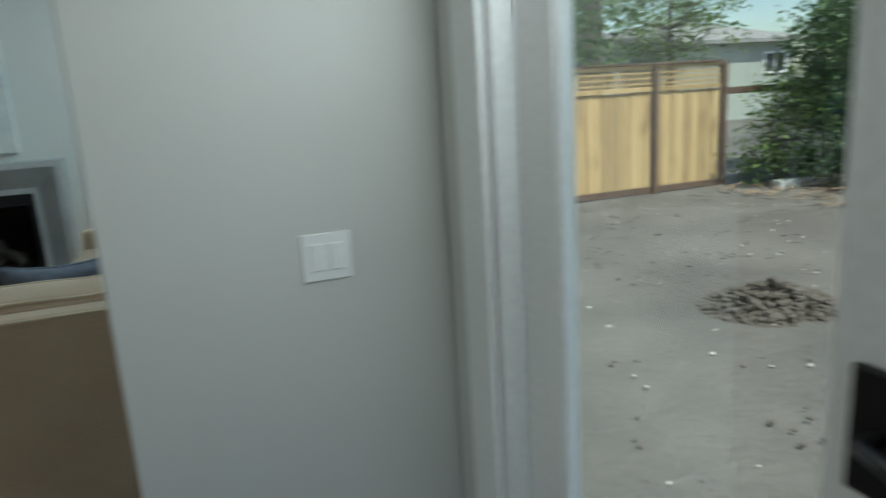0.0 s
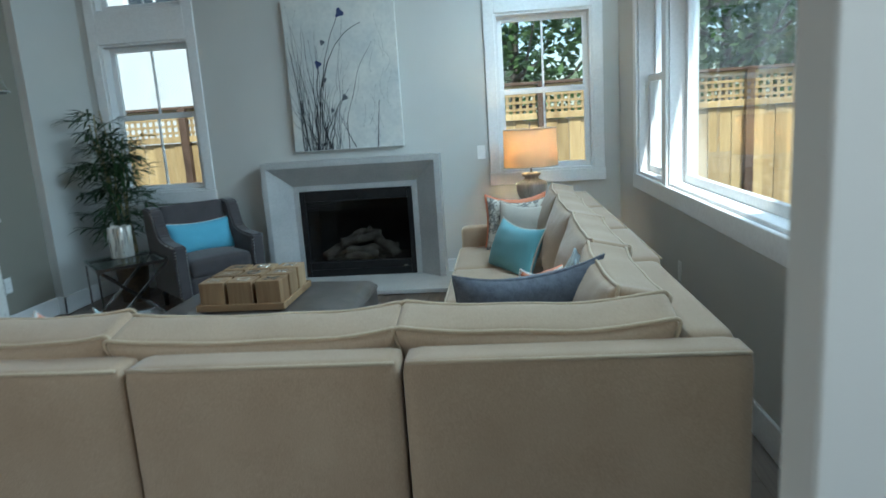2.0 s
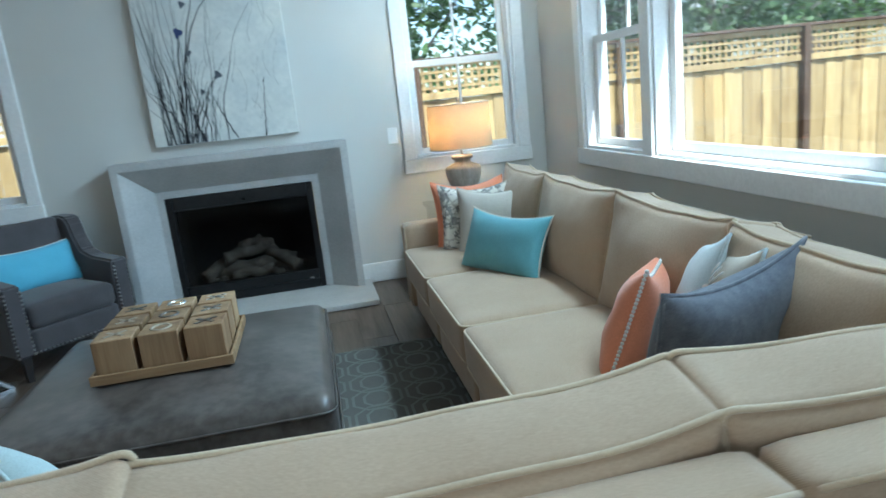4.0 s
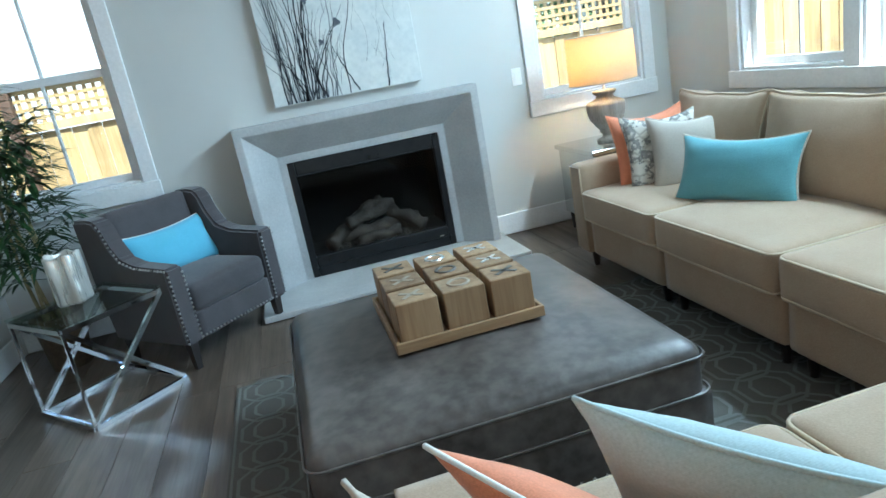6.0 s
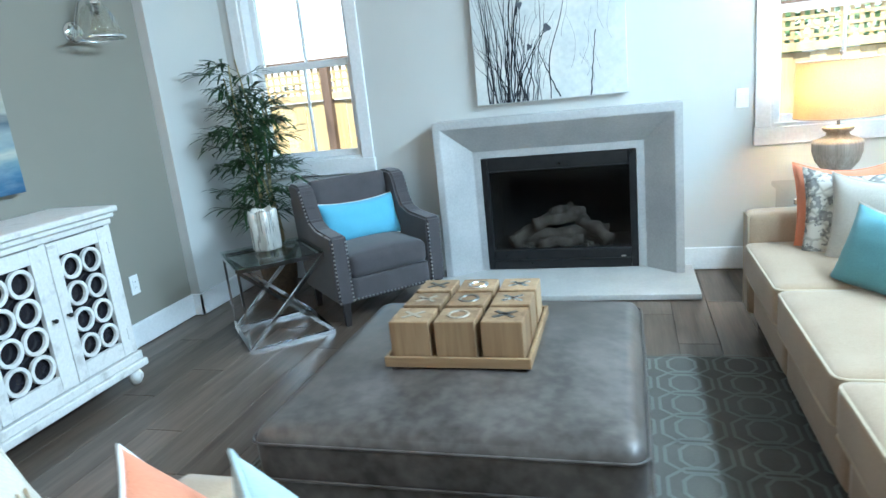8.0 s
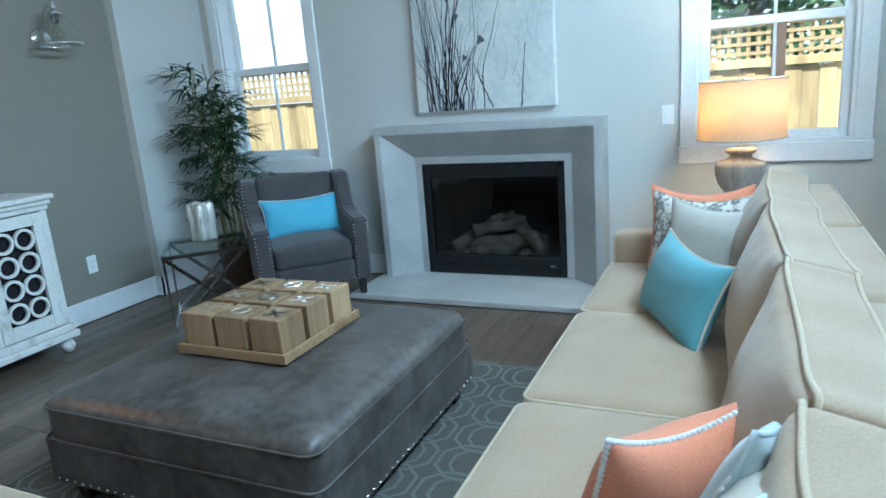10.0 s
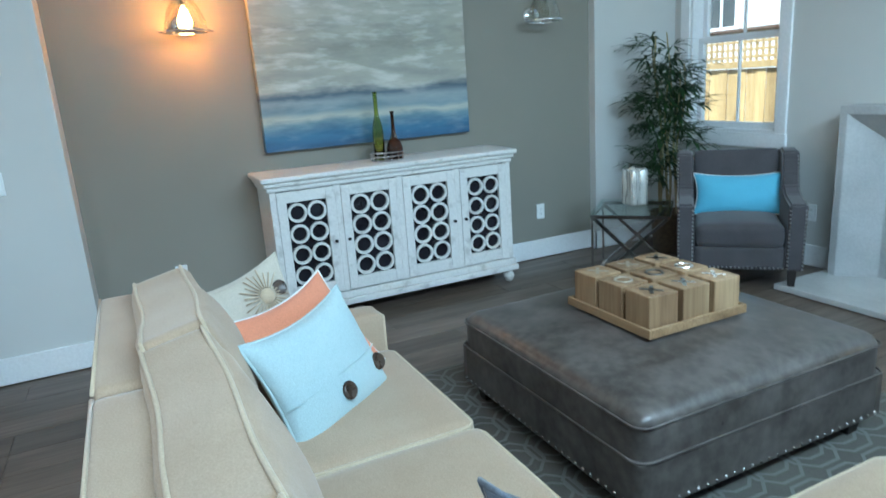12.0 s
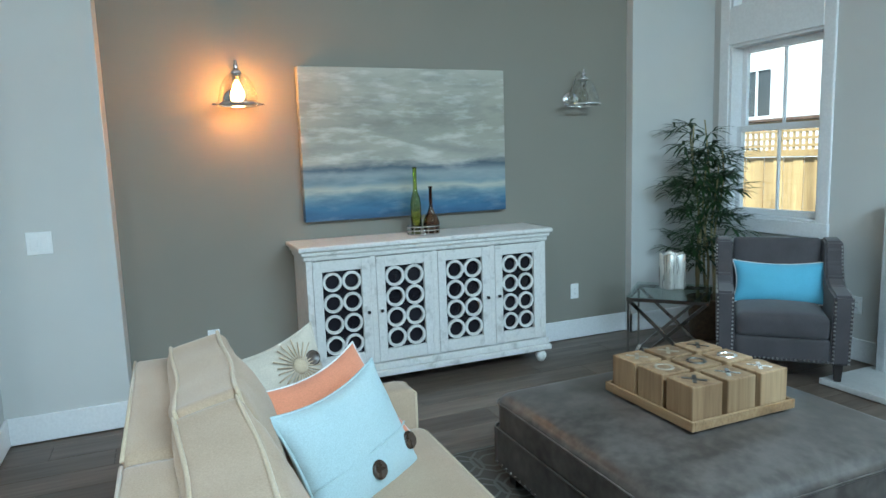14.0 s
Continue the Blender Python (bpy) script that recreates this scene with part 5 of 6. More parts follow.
for a in (0, 120, 240):
    part("shade_spoke", tube([(0, 0, 0.655), (0.204 * math.cos(radians(a)), 0.204 * math.sin(radians(a)), 0.655)], 0.002, 5), M_NAIL, lp)
part("finial", lathe([(0, 0.655), (0.004, 0.655), (0.004, 0.68), (0.011, 0.69), (0.008, 0.705), (0, 0.71)], 12), M_URN, lp, smooth=True)
part("harp", tube([(0, 0.03, 0.45), (0, 0.055, 0.53), (0, 0.03, 0.63), (0, 0, 0.655), (0, -0.03, 0.63), (0, -0.055, 0.53), (0, -0.03, 0.45)], 0.002, 5), M_NAIL, lp)
part("bulb", lathe([(0, 0.46), (0.014, 0.46), (0.030, 0.51), (0.028, 0.535), (0.012, 0.555), (0, 0.557)], 20), glow("lamp_bulb", (1.0, 0.74, 0.44), 120.0), lp, "lit bulb", smooth=True)

# ---- cushions ----
M_NAVY = fabric("slate_blue_chenille", (0.068, 0.078, 0.098), (0.145, 0.155, 0.182), scale=40, local=True)
M_MIST = fabric("pale_blue_linen", (0.50, 0.60, 0.64), (0.60, 0.69, 0.72), local=True)


def printed():
    """Cream linen with a charcoal botanical print."""
    m, t, p = nodes_of("botanical_print_linen")
    v = coords(t, (1, 1, 1), True)
    n = noise_of(t, v, 16, 4, 0.6)
    w = t.nodes.new("ShaderNodeTexVoronoi")
    w.inputs["Scale"].default_value = 15
    w.feature = "DISTANCE_TO_EDGE"
    link(t, v, w.inputs["Vector"])
    a = ramp_of(t, n, [(0.47, (0.60, 0.57, 0.50)), (0.50, (0.22, 0.215, 0.205)), (0.60, (0.30, 0.29, 0.27)), (0.63, (0.60, 0.57, 0.50))])
    b = ramp_of(t, w.outputs[0], [(0.03, (0.35, 0.33, 0.30)), (0.10, (1, 1, 1))])
    link(t, mix_of(t, 0.5, a, b, "MULTIPLY"), p.inputs["Base Color"])
    p.inputs["Roughness"].default_value = 0.9
    return m


M_PRINT = printed()
M_BUTTON = surface("dark_horn_button", (0.03, 0.018, 0.012), (0.07, 0.045, 0.03), 30, 90, 0.3, bump=0.05, local=True)


def on_cushion(x, y, w=0.44, t=0.13):
    """Height of a square cushion's face."""
    return pillow_shape(2 * x / w, 2 * y / w, w, w, t)[2]


def button(parent, x, y, r=0.026, w=0.44, h=0.44, t=0.13):
    z = pillow_shape(2 * x / w, 2 * y / h, w, h, t)[2] - 0.002
    part("button", lathe([(0, 0), (r, 0), (r * 1.05, 0.006), (r * 0.9, 0.012), (r * 0.7, 0.009), (0, 0.008)], 24, m=pose(x, y, z)), M_BUTTON, parent, "dark horn button", smooth=True)


def flower(parent, x, y, z, r, material, n=26):
    """An embroidered daisy of raised threads."""
    bm = bmesh.new()
    z = on_cushion(x, y)
    for i in range(n):
        a = 2 * math.pi * i / n
        run = []
        for f in (0.3, 0.65, 0.95 + 0.1 * math.sin(i * 2.4)):
            px, py = x + r * f * math.cos(a), y + r * f * math.sin(a)
            run.append((px, py, on_cushion(px, py) + 0.002))
        tube(run, 0.0028, 5, bm=bm)
    part("embroidered_petals", bm, material, parent, smooth=True)
    part("flower_centre", lathe([(0, 0.012), (r * 0.18, 0.011), (r * 0.28, 0.004), (r * 0.3, -0.004), (0, -0.004)], 18, m=pose(x, y, z)), material, parent, smooth=True)


# against the arm of the front run
UP = (0, 0, 1)
c = scatter_cushion("cream cushion with embroidered daisies in the sofa corner", M_CREAM, facing((-2.885, 3.265, 0.60), (0.85, 0.26, 0.36), UP, 8), 0.46, 0.46, 0.12, M_CREAM, 0.02, 11)
flower(c, -0.10, 0.02, 0.060, 0.085, M_CREAM)
flower(c, 0.11, 0.10, 0.058, 0.095, M_PIPE)
button(c, 0.17, 0.11)
scatter_cushion("coral cushion with white cording on the sofa", M_CORAL, facing((-2.705, 3.435, 0.59), (0.665, 0.327, 0.575), UP, 8), 0.45, 0.42, 0.11, M_WHITE, 0.02, 12)
c = scatter_cushion("pale aqua cushion with dark horn buttons on the sofa", M_AQUA, facing((-2.50, 3.42, 0.600), (0.72, 0.52, 0.42), UP, 4), 0.46, 0.37, 0.14, M_AQUA, 0.015, 13)
for bx_, by_ in ((-0.01, -0.09), (0.18, -0.085)):
    button(c, bx_, by_, 0.027, 0.46, 0.37, 0.14)
part("flap_seam", tube([(x, -0.035, pillow_shape(2 * x / 0.46, -0.19, 0.46, 0.37, 0.14)[2] + 0.001) for x in (-0.22, -0.18, -0.1, 0, 0.1, 0.18, 0.22)], 0.003, 6), M_AQUA, c, smooth=True)
# at the far arm
scatter_cushion("coral cushion leaning on the far sofa arm", M_CORAL, facing((-1.14, 5.88, 0.643), (-0.10, -1, 0.30), UP), 0.42, 0.40, 0.12, M_CORAL, 0.03, 14)
scatter_cushion("cream cushion with grey botanical print on the sofa", M_PRINT, facing((-1.13, 5.76, 0.635), (-0.22, -1, 0.34), UP), 0.42, 0.40, 0.12, M_PRINT, 0.03, 15)
scatter_cushion("oatmeal linen cushion on the sofa", M_OAT, facing((-1.07, 5.61, 0.635), (-0.45, -1, 0.38), UP), 0.42, 0.38, 0.13, M_OAT, 0.03, 16)
scatter_cushion("turquoise lumbar cushion with pale cording on the sofa", M_TEAL, facing((-1.157, 5.18, 0.602), (-0.837, -0.383, 0.387), UP), 0.56, 0.31, 0.14, M_CREAM, 0.02, 17)
# in the corner
scatter_cushion("coral cushion with white beaded edge in the sofa corner", M_CORAL, facing((-1.10, 4.00, 0.588), (-0.75, 0.62, 0.34), UP, 4), 0.38, 0.40, 0.15, M_WHITE, 0.03, 18, beads=True)
c = scatter_cushion("cream cushion with embroidered daisies and horn button", M_CREAM, facing((-0.95, 3.80, 0.655), (-0.94, 0.42, 0.30), UP, 4), 0.44, 0.42, 0.13, M_MIST, 0.03, 19)
flower(c, 0.04, 0.05, 0.06, 0.10, M_WHITE)
button(c, -0.06, 0.09)
scatter_cushion("slate-blue chenille lumbar cushion in the sofa corner", M_NAVY, facing((-1.15, 3.50, 0.715), (-0.40, 0.9, 0.25), UP), 0.54, 0.36, 0.15, M_NAVY, 0.03, 20)
scatter_cushion("pale blue linen cushion in the sofa corner", M_MIST, facing((-0.955, 3.92, 0.685), (-0.86, 0.42, 0.36), UP, 8), 0.38, 0.36, 0.08, M_MIST, 0.03, 22)

# ---- switches and sockets ----


def wall_plate(label, cat, m, w, h, rockers):
    ob = thing("switch_plate" if rockers else "socket_plate", label, cat, "wall plates", at=m)
    part("plate", bx(-w / 2, w / 2, -h / 2, h / 2, 0, 0.006, bevel=0.002), M_PLASTIC, ob)
    if rockers:
        for i in range(rockers):
            cx = (i - (rockers - 1) / 2) * 0.046
            part("rocker", box(bmesh.new(), cx - 0.0165, cx + 0.0165, -0.033, 0.033, 0.005, 0.010, bevel=0.0015), M_PLASTIC, ob)
    else:
        part("socket_face", bx(-0.0165, 0.0165, -0.033, 0.033, 0.005, 0.008, bevel=0.001), M_PLASTIC, ob)
        for s in (-0.018, 0.018):
            for dx in (-0.006, 0.006):
                part("slot", bx(dx - 0.001, dx + 0.001, s - 0.004, s + 0.004, 0.0075, 0.0084), M_SLOT, ob)
    return ob


wall_plate("white double rocker switch on the stub wall", "switch", facing((-0.367, SY0, 1.04), (0, -1, 0)), 0.118, 0.116, 2)
wall_plate("white double rocker switch on the pale wall", "switch", facing((-4.60, 2.375, 1.045), (1, 0, 0)), 0.116, 0.116, 2)
wall_plate("white single rocker switch beside the window", "switch", facing((-1.383, YN, 1.07), (0, -1, 0)), 0.07, 0.115, 1)
wall_plate("white wall socket beside the sideboard", "socket", facing((XG, 5.80, 0.37), (1, 0, 0)), 0.07, 0.115, 0)
wall_plate("white wall socket behind the sofa end", "socket", facing((XG, 3.19, 0.36), (1, 0, 0)), 0.07, 0.115, 0)
wall_plate("white wall socket behind the armchair", "socket", facing((-3.55, YN, 0.37), (0, -1, 0)), 0.07, 0.115, 0)
wall_plate("white wall socket beneath the wide windows", "socket", facing((XR, 5.18, 0.42), (-1, 0, 0)), 0.07, 0.115, 0)

# ---- outside ----
GZ = -0.40
random.seed(51)
# one sheet of bare ground with soft undulation near the house
_n = 90
_ax = sorted([-2000, -600, -200, -90, -50, -30] + [-20 + 48 * i / _n for i in range(_n + 1)] + [36, 50, 90, 200, 600, 2000])
_ay = sorted([-2000, -600, -200, -90, -50, -30, -15] + [-6 + 30 * i / 60 for i in range(61)] + [30, 45, 90, 200, 600, 2000])
bm = bmesh.new()
rows = []
for y in _ay:
    row = []
    for x in _ax:
        near = 1.0 if (-20 < x < 28 and -6 < y < 24) else 0.0
        z = GZ + near * (0.05 * noise.noise(Vector((x * 0.5, y * 0.5, 0))) + 0.02 * noise.noise(Vector((x * 2.1, y * 2.1, 3))) - 0.03)
        if XW - 0.5 < x < 0.6 and -4.5 < y < 7.8:
            z = GZ - 0.1
        row.append(bm.verts.new((x, y, z)))
    rows.append(row)
for a, b in zip(rows, rows[1:]):
    for i in range(len(a) - 1):
        bm.faces.new((a[i], a[i + 1], b[i + 1], b[i]))
tagged(part("ground", bm, M_SOIL, smooth=True), kind="structure")
tagged(part("foundation", bx(XW - 0.17, XD + 0.17, YS - 0.17, YN + 0.17, GZ - 0.3, -0.13), M_LIMESTONE), kind="structure")


def clod(bm, at, r):
    ret = bmesh.ops.create_icosphere(bm, subdivisions=1, radius=r, matrix=Matrix.Translation(at))
    for v in ret["verts"]:
        d = v.co - Vector(at)
        v.co = Vector(at) + Vector((d.x * random.uniform(0.7, 1.3), d.y * random.uniform(0.7, 1.3), d.z * random.uniform(0.5, 0.9)))


M_CLOD = surface("dug_soil", (0.075, 0.062, 0.050), (0.15, 0.13, 0.11), 5, 40, 0.95, bump=0.8, dist=0.01)
pile = thing("dirt_pile", "low heap of dark dug soil clods in the yard", "dirt pile", at=pose(3.55, 4.48, GZ - 0.04))
bm = bmesh.new()
for i in range(900):
    a, f = random.uniform(0, 2 * math.pi), random.random() ** 0.5
    h = 0.26 * (1 - f) ** 0.8 * random.uniform(0.3, 1.0)
    clod(bm, (0.62 * f * math.cos(a), 0.5 * f * math.sin(a), h), random.uniform(0.012, 0.045))
tagged(part("clods", bm, M_CLOD, pile), kind="stuff")
bm = bmesh.new()
for i in range(1300):
    x, y = random.uniform(0.6, 9), random.uniform(-1, 9.6)
    clod(bm, (x, y, GZ - 0.02), random.uniform(0.006, 0.022))
tagged(part("soil_clods", bm, M_CLOD), "small soil clods scattered over the yard", "soil clods", kind="stuff")
M_CHIP = surface("pale_chips", (0.45, 0.43, 0.38), (0.68, 0.66, 0.60), 20, 80, 0.9, bump=0.2)
bm = bmesh.new()
for i in range(420):
    x, y = random.uniform(0.6, 9), random.uniform(-0.5, 9.6)
    clod(bm, (x, y, GZ - 0.012), random.uniform(0.006, 0.020))
tagged(part("gravel", bm, M_CHIP), "pale stone chips scattered over the yard", "gravel", kind="stuff")
M_DRYLEAF = surface("dry_leaves", (0.20, 0.12, 0.07), (0.38, 0.26, 0.17), 20, 80, 0.9, bump=0.2)
bm = bmesh.new()
for i in range(1200):
    x, y = random.uniform(7.4, 12), random.uniform(5.0, 9.6)
    s, a = random.uniform(0.03, 0.07), random.uniform(0, 6.3)
    z = GZ + 0.02 + random.uniform(0, 0.04)
    vs = [bm.verts.new((x + s * math.cos(a + q), y + s * 0.6 * math.sin(a + q), z + random.uniform(-0.015, 0.015))) for q in (0, 1.57, 3.14, 4.71)]
    bm.faces.new(vs)
tagged(part("leaf_litter", bm, M_DRYLEAF), "dry brown leaves beneath the hedge", "leaf litter", kind="stuff")

# fence with a lattice top
FY, FT, LB = 10.0, 1.70, 1.37
fence = thing("fence", "new cedar board fence with lattice top and dark posts", "fence")
POSTS = (-10.4, -7.9, -5.4, -3.05, -0.68, 1.85, 4.45, 6.65, 8.1)
_post = bpy.data.meshes.new("post")
_b = bx(-0.05, 0.05, -0.06, 0.05, GZ - 0.3, FT + 0.02, bevel=0.005)
_b.to_mesh(_post)
_b.free()
_post.materials.append(M_POST)
for x in POSTS:
    p = new("post", _post)
    p.parent, p.location = fence, (x, FY - 0.03, 0)
_board = {}


def fence_board(w):
    k = round(w, 3)
    if k not in _board:
        me = bpy.data.meshes.new("board")
        b = bx(-w / 2 + 0.002, w / 2 - 0.002, -0.009, 0.009, GZ + 0.05, LB - 0.09, bevel=0.002)
        b.to_mesh(me)
        b.free()
        me.materials.append(M_FENCE)
        _board[k] = me
    return _board[k]


lat = bmesh.new()
for x0, x1 in zip(POSTS, POSTS[1:]):
    a, b = x0 + 0.052, x1 - 0.052
    n = round((b - a) / 0.142)
    w = (b - a) / n
    for i in range(n):
        p = new("board", fence_board(w))
        p.parent, p.location = fence, (a + (i + 0.5) * w, FY + (0.012 if i % 2 else 0.0), 0)
    part("cap_rail", bx(x0 - 0.05, x1 + 0.05 - 0.1005, FY - 0.08, FY + 0.05, FT + 0.021, FT + 0.058, bevel=0.004), M_POST, fence, "dark stained cap rail")
    part("rail", bx(a, b, FY - 0.04, FY - 0.012, LB - 0.08, LB - 0.0, bevel=0.003), M_FENCE, fence)
    part("rail", bx(a, b, FY - 0.035, FY - 0.012, FT - 0.045, FT + 0.018, bevel=0.003), M_FENCE, fence)
    part("kick_board", bx(a, b, FY - 0.04, FY - 0.012, GZ - 0.02, GZ + 0.09, bevel=0.003), M_POST, fence)
    k = round((b - a) / 0.085)
    for i in range(k):
        c = a + (i + 0.5) * (b - a) / k
        box(lat, c - 0.018, c + 0.018, FY - 0.012, FY - 0.004, LB, FT - 0.045)
    for j in range(3):
        z = LB + 0.05 + j * 0.088
        box(lat, a, b, FY - 0.020, FY - 0.0125, z - 0.016, z + 0.016)
tagged(part("lattice", lat, M_FENCE, fence), kind="stuff")
# old rail fence past the new boards
of = thing("rail_fence", "weathered post and rail fence among the bushes", "fence")
part("rail", bx(8.2, 15.0, 9.96, 10.04, 1.16, 1.28, bevel=0.01), M_POST, of)
for x in (10.4, 12.8, 15.0):
    part("post", bx(x - 0.05, x + 0.05, 10.05, 10.15, GZ - 0.2, 1.3, bevel=0.01), M_POST, of)
tagged(part("kerb_stone", bx(8.3, 9.9, 8.85, 9.05, GZ - 0.1, GZ + 0.12, bevel=0.03, seg=2), M_HEARTH), "pale stone edging at the hedge", "edging")

# trees and bushes
M_BARK = surface("grey_bark", (0.09, 0.075, 0.06), (0.19, 0.165, 0.14), 9, 50, 0.95, bump=0.9, dist=0.02)


def leafage(name, a, b):
    m, t, p = nodes_of(name)
    ri = t.nodes.new("ShaderNodeNewGeometry").outputs["Random Per Island"]
    c = ramp_of(t, ri, [(0.0, a), (0.6, b), (1.0, tuple(min(1, x * 1.5) for x in b))])
    out = t.nodes["Material Output"]
    tl, mx = t.nodes.new("ShaderNodeBsdfTranslucent"), t.nodes.new("ShaderNodeMixShader")
    link(t, c, p.inputs["Base Color"])
    link(t, c, tl.inputs[0])
    p.inputs["Roughness"].default_value = 0.55
    mx.inputs[0].default_value = 0.35
    link(t, p.outputs[0], mx.inputs[1])
    link(t, tl.outputs[0], mx.inputs[2])
    link(t, mx.outputs[0], out.inputs["Surface"])
    return m


M_GREEN = leafage("dark_leaves", (0.045, 0.085, 0.03), (0.10, 0.17, 0.06))
M_LIME = leafage("sunlit_leaves", (0.08, 0.13, 0.03), (0.16, 0.24, 0.06))


def leaves(bm, at, spread, count, size):
    for _ in range(count):
        p = Vector(at) + Vector((random.gauss(0, 1), random.gauss(0, 1), random.gauss(0, 0.8))) * spread
        d = Vector((random.gauss(0, 1), random.gauss(0, 1), random.gauss(0, 0.6))).normalized()
        s = d.cross(Vector((random.gauss(0, 1), random.gauss(0, 1), random.gauss(0, 1)))).normalized()
        L = size * random.uniform(0.6, 1.3)
        vs = [bm.verts.new(p), bm.verts.new(p + d * L * 0.5 + s * L * 0.25), bm.verts.new(p + d * L), bm.verts.new(p + d * L * 0.5 - s * L * 0.25)]
        bm.faces.new(vs)


def tree(label, x, y, h, r, material, trunk=0.18, clumps=90, per=60, size=0.13, low=0.35):
    ob = thing("tree", label, "tree", "garden trees", at=pose(x, y, GZ - 0.05))
    lean = random.uniform(-0.4, 0.4)
    pts = [Vector((lean * (k / 8) ** 2 + 0.06 * math.sin(k + x), 0.05 * math.cos(k * 1.3), h * 0.75 * k / 8)) for k in range(9)]
    part("trunk", tube(pts, lambda f: trunk * (1 - 0.7 * f), 12), M_BARK, ob, smooth=True)
    tips = []
    for i in range(12):
        f = random.uniform(low, 0.95)
        base = pts[int(f * 8)]
        a = i * 2.4 + random.uniform(-0.4, 0.4)
        tip = base + Vector((math.cos(a) * r, math.sin(a) * r, random.uniform(0.1, 0.35) * h)) * random.uniform(0.5, 0.95)
        mid = base.lerp(tip, 0.5) + Vector((0, 0, -0.05 * h))
        part("limb", tube([base, base.lerp(mid, 0.6), mid, mid.lerp(tip, 0.5), tip], lambda q: trunk * 0.34 * (1 - 0.85 * q), 7), M_BARK, ob, smooth=True)
        tips += [mid, mid.lerp(tip, 0.5), tip, tip]
    bm = bmesh.new()
    for i in range(clumps):
        c = random.choice(tips) + Vector((random.gauss(0, r * 0.2), random.gauss(0, r * 0.2), random.gauss(0, r * 0.2)))
        leaves(bm, c, r * 0.13, per, size)
    tagged(part("crown", bm, material, ob), kind="stuff")
    return ob


def bush(label, x, y, w, h, material, clumps=70, per=90, size=0.10):
    ob = thing("bush", label, "bush", "hedge along the fence", at=pose(x, y, GZ - 0.05))
    for i in range(5):
        a = i * 1.3
        part("stem", tube([(0.1 * math.cos(a), 0.1 * math.sin(a), 0), (0.3 * w * math.cos(a), 0.3 * w * math.sin(a), 0.5 * h), (0.4 * w * math.cos(a), 0.4 * w * math.sin(a), 0.85 * h)], lambda f: 0.035 * (1 - 0.8 * f), 7), M_BARK, ob, smooth=True)
    bm = bmesh.new()
    for i in range(clumps):
        a, f, z = random.uniform(0, 6.28), random.random() ** 0.4, random.random()
        rr = w * f * (1 - 0.45 * z ** 2)
        leaves(bm, (rr * math.cos(a), rr * math.sin(a), 0.15 + h * z), 0.20, per, size)
    tagged(part("leaves", bm, material, ob), kind="stuff")
    return ob


tree("broad shade tree with a thick grey trunk beyond the fence", 8.8, 15.2, 9.0, 3.2, M_GREEN, 0.40, 90, 60, 0.17, 0.5)
tree("leafy tree beyond the garden fence", -1.0, 13.8, 6.5, 2.4, M_GREEN, 0.16, 110, 45, 0.21)
tree("leafy tree beyond the garden fence", 2.6, 13.2, 6.0, 2.3, M_GREEN, 0.15, 105, 45, 0.21)
tree("leafy tree beyond the garden fence", 6.0, 14.2, 6.0, 2.2, M_GREEN, 0.15, 85, 45, 0.21)
tree("sunlit lime-green tree beyond the fence", 17.5, 23.0, 8.5, 2.6, M_LIME, 0.2, 80, 60, 0.2, 0.5)
bush("dense dark green shrub at the yard edge", 9.5, 8.9, 0.9, 2.9, M_GREEN, 110)
bush("dense dark green shrub at the yard edge", 10.2, 7.9, 1.1, 3.6, M_GREEN, 150)
bush("airy yellow-green shrub at the yard edge", 8.8, 9.3, 0.6, 1.7, M_LIME, 40, 60)
bush("dense dark green shrub at the yard edge", 11.6, 9.6, 1.5, 5.0, M_GREEN, 170)
bush("dense dark green shrub at the yard edge", 11.4, 6.4, 1.3, 4.0, M_GREEN, 150)

# neighbouring houses
M_STUCCO = surface("pale_stucco", (0.56, 0.57, 0.56), (0.63, 0.64, 0.63), 2, 60, 0.9, bump=0.4, dist=0.004)
M_SAGE = surface("sage_stucco", (0.34, 0.37, 0.33), (0.40, 0.43, 0.38), 2, 60, 0.9, bump=0.4, dist=0.004)
M_SHINGLE = surface("grey_shingle_roof", (0.22, 0.215, 0.21), (0.32, 0.31, 0.30), 1.5, 25, 0.9, bump=0.6, dist=0.01)
M_DARKPANE = surface("dark_window_glass", (0.03, 0.035, 0.04), (0.06, 0.065, 0.07), 2, 50, 0.08, bump=0.0)


def house_window(house, x, y, z, w, h):
    """A window on the face that looks towards -y."""
    win = part("window", boxes((x - w / 2 - 0.09, x - w / 2, y - 0.05, y, z - 0.09, z + h + 0.09), (x + w / 2, x + w / 2 + 0.09, y - 0.05, y, z - 0.09, z + h + 0.09), (x - w / 2, x + w / 2, y - 0.05, y, z + h, z + h + 0.09), (x - w / 2, x + w / 2, y - 0.05, y, z - 0.09, z)), M_TRIM, house, "white framed window")
    part("pane", bx(x - w / 2, x + w / 2, y - 0.02, y - 0.01, z, z + h), M_DARKPANE, win)
    part("mullion", bx(x - 0.025, x + 0.025, y - 0.04, y - 0.021, z, z + h), M_TRIM, win)


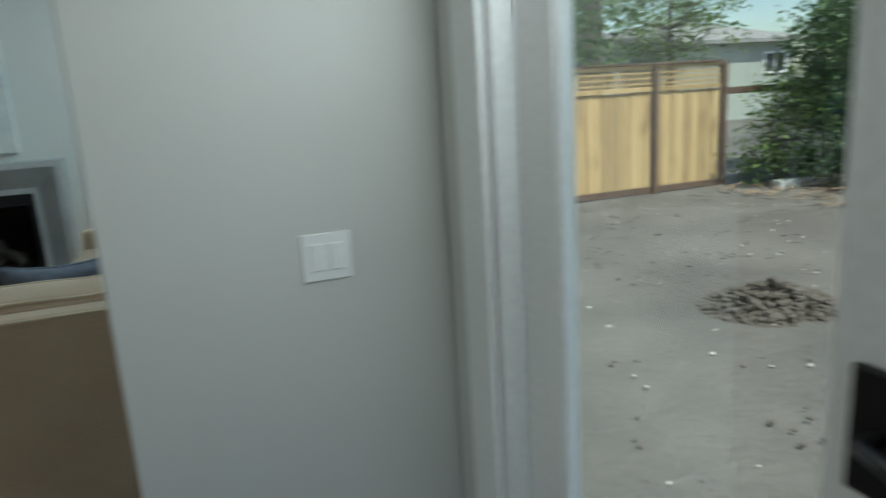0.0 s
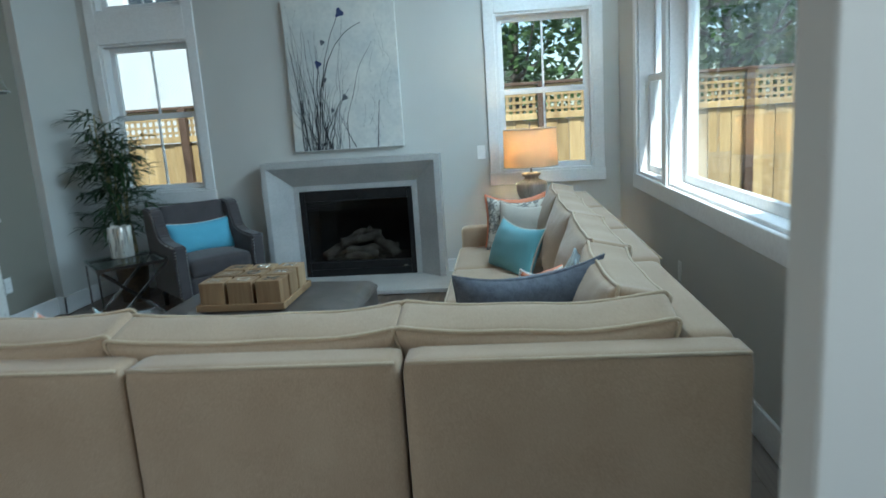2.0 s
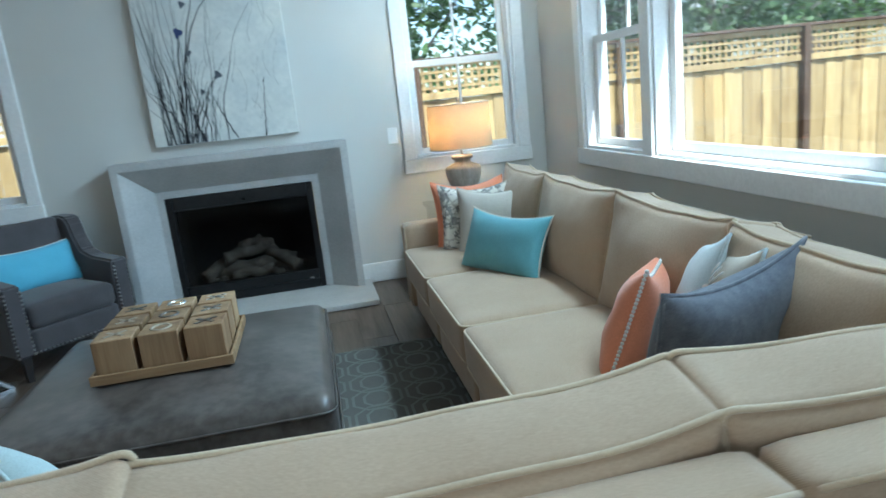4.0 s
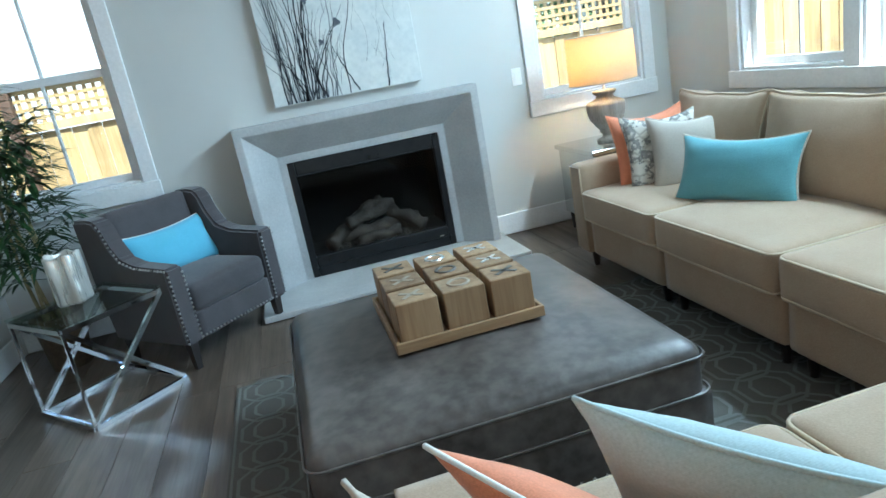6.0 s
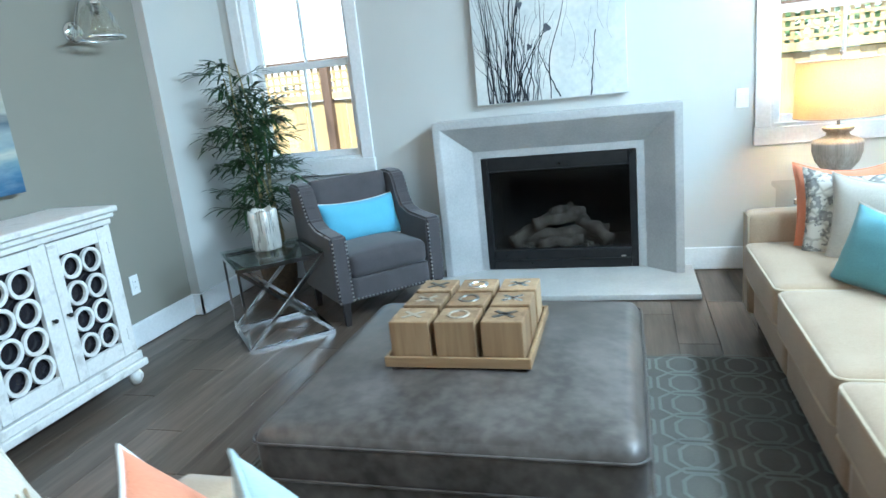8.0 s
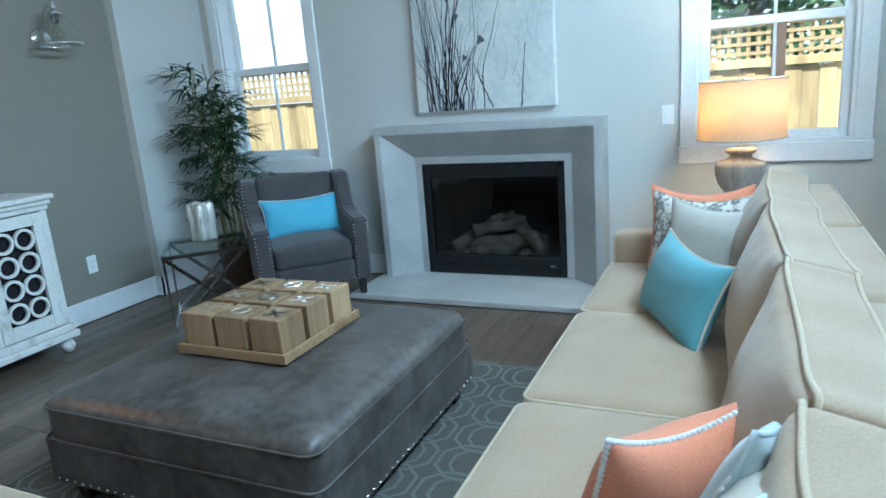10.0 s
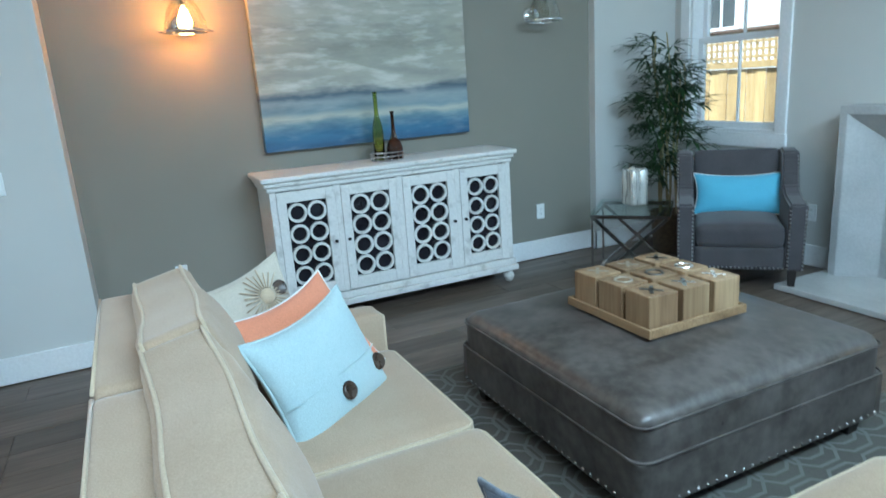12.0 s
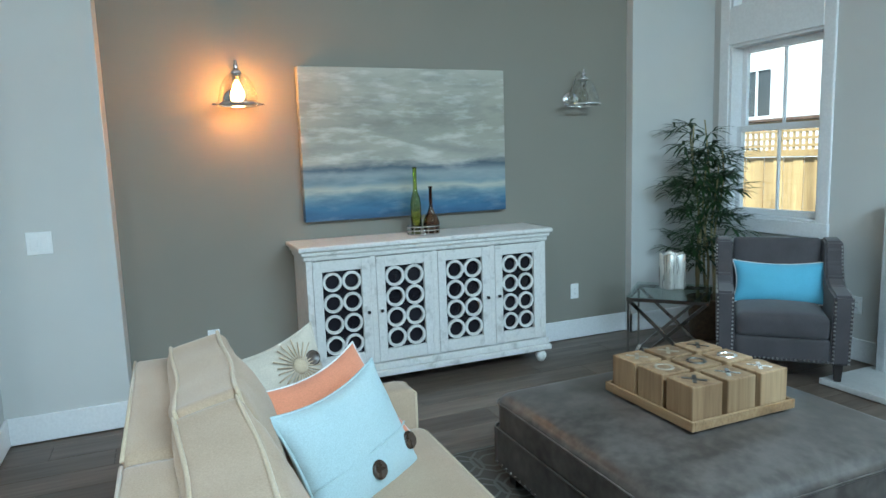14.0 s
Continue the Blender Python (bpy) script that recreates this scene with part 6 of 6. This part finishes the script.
def hip_house(label, x0, x1, y0, y1, eave, rise, wall, windows, over=0.5):
    h = thing("house", label, "house", "neighbouring houses")
    part("wall", bx(x0, x1, y0, y1, GZ - 0.3, eave), wall, h)
    bm = bmesh.new()
    e = [bm.verts.new(v) for v in ((x0 - over, y0 - over, eave + 0.16), (x1 + over, y0 - over, eave + 0.16), (x1 + over, y1 + over, eave + 0.16), (x0 - over, y1 + over, eave + 0.16))]
    lo = [bm.verts.new((v.co.x, v.co.y, eave)) for v in e]
    d = min(x1 - x0, y1 - y0) / 2
    if x1 - x0 > y1 - y0:
        r = [bm.verts.new((x0 + d, (y0 + y1) / 2, eave + rise)), bm.verts.new((x1 - d, (y0 + y1) / 2, eave + rise))]
        fs = ((e[0], e[1], r[1], r[0]), (e[1], e[2], r[1]), (e[2], e[3], r[0], r[1]), (e[3], e[0], r[0]))
    else:
        r = [bm.verts.new(((x0 + x1) / 2, y0 + d, eave + rise)), bm.verts.new(((x0 + x1) / 2, y1 - d, eave + rise))]
        fs = ((e[0], e[1], r[0]), (e[1], e[2], r[1], r[0]), (e[2], e[3], r[1]), (e[3], e[0], r[0], r[1]))
    for f in fs:
        bm.faces.new(f)
    for i in range(4):
        bm.faces.new((lo[i], lo[(i + 1) % 4], e[(i + 1) % 4], e[i]))
    bm.faces.new(lo[::-1])
    part("roof", bm, M_SHINGLE, h, "grey shingle hip roof")
    for w in windows:
        house_window(h, *w)
    return h


hip_house("pale stucco two-storey house beyond the fence", -19, -4.6, 13.6, 22, 5.6, 2.2, M_STUCCO, [(-10.2, 13.6, 2.0, 0.65, 0.85), (-7.4, 13.6, 3.4, 1.0, 1.1)])
hip_house("sage-grey two-storey house with white windows", 11.5, 16.2, 24.0, 34, 3.1, 1.0, M_SAGE, [(12.5, 24.0, 1.2, 0.7, 1.1), (15.0, 24.0, 1.15, 0.6, 1.2), (15.9, 24.0, 1.15, 0.4, 1.2)])
hip_house("sage-grey house with pale hip roof behind trees", 18.5, 26.0, 25.0, 36, 3.0, 1.5, M_SAGE, [(25.0, 25.0, 1.7, 1.2, 0.8)])
# dark stand of far trees that closes the horizon
bm = bmesh.new()
for i in range(230):
    a = radians(random.uniform(-80, 110))
    d = random.uniform(55, 75)
    leaves(bm, (d * math.sin(a), d * math.cos(a), random.uniform(0, 4.5)), 1.8, 30, 1.1)
tagged(part("far_trees", bm, M_GREEN), "distant dark tree line behind the houses", "tree line", kind="stuff")

# ---- floor, plank by plank ----
floor = tagged(part("floor", bx(XW, XD + 0.05, YS, YN, -0.12, -0.006), M_GAP), kind="structure")
PW = 0.19
random.seed(11)
_meshes = {}


def plank_mesh(n):
    if n not in _meshes:
        me = bpy.data.meshes.new("plank")
        bm = bx(0.0008, PW - 0.0008, 0.001, n - 0.001, -0.006, 0.0, bevel=0.0012)
        bm.to_mesh(me)
        bm.free()
        me.materials.append(M_FLOOR)
        _meshes[n] = me
    return _meshes[n]


_x = XG
while _x < XR - 0.02:
    _y = 0.452
    while _y < YN - 0.02:
        n = random.choice((1.2, 1.6, 1.9, 2.2))
        n = min(n, round(YN - _y, 3)) if YN - _y < n + 0.4 else n
        p = new("plank", plank_mesh(n))
        p.parent = floor
        p.location = (_x, _y, 0)
        _y += n
    _x += PW
# planks of the room behind the walk, joined
_bm = bmesh.new()
_x = XW
while _x < XD:
    _y = YS
    while _y < 0.43:
        n = random.choice((1.2, 1.6, 1.9, 2.2))
        n = min(n, 0.45 - _y) if 0.45 - _y < n + 0.4 else n
        box(_bm, _x + 0.0008, min(_x + PW, XD) - 0.0008, _y + 0.001, _y + n - 0.001, -0.006, 0.0)
        _y += n
    _x += PW
tagged(part("plank_field", _bm, M_FLOOR, floor), kind="stuff")
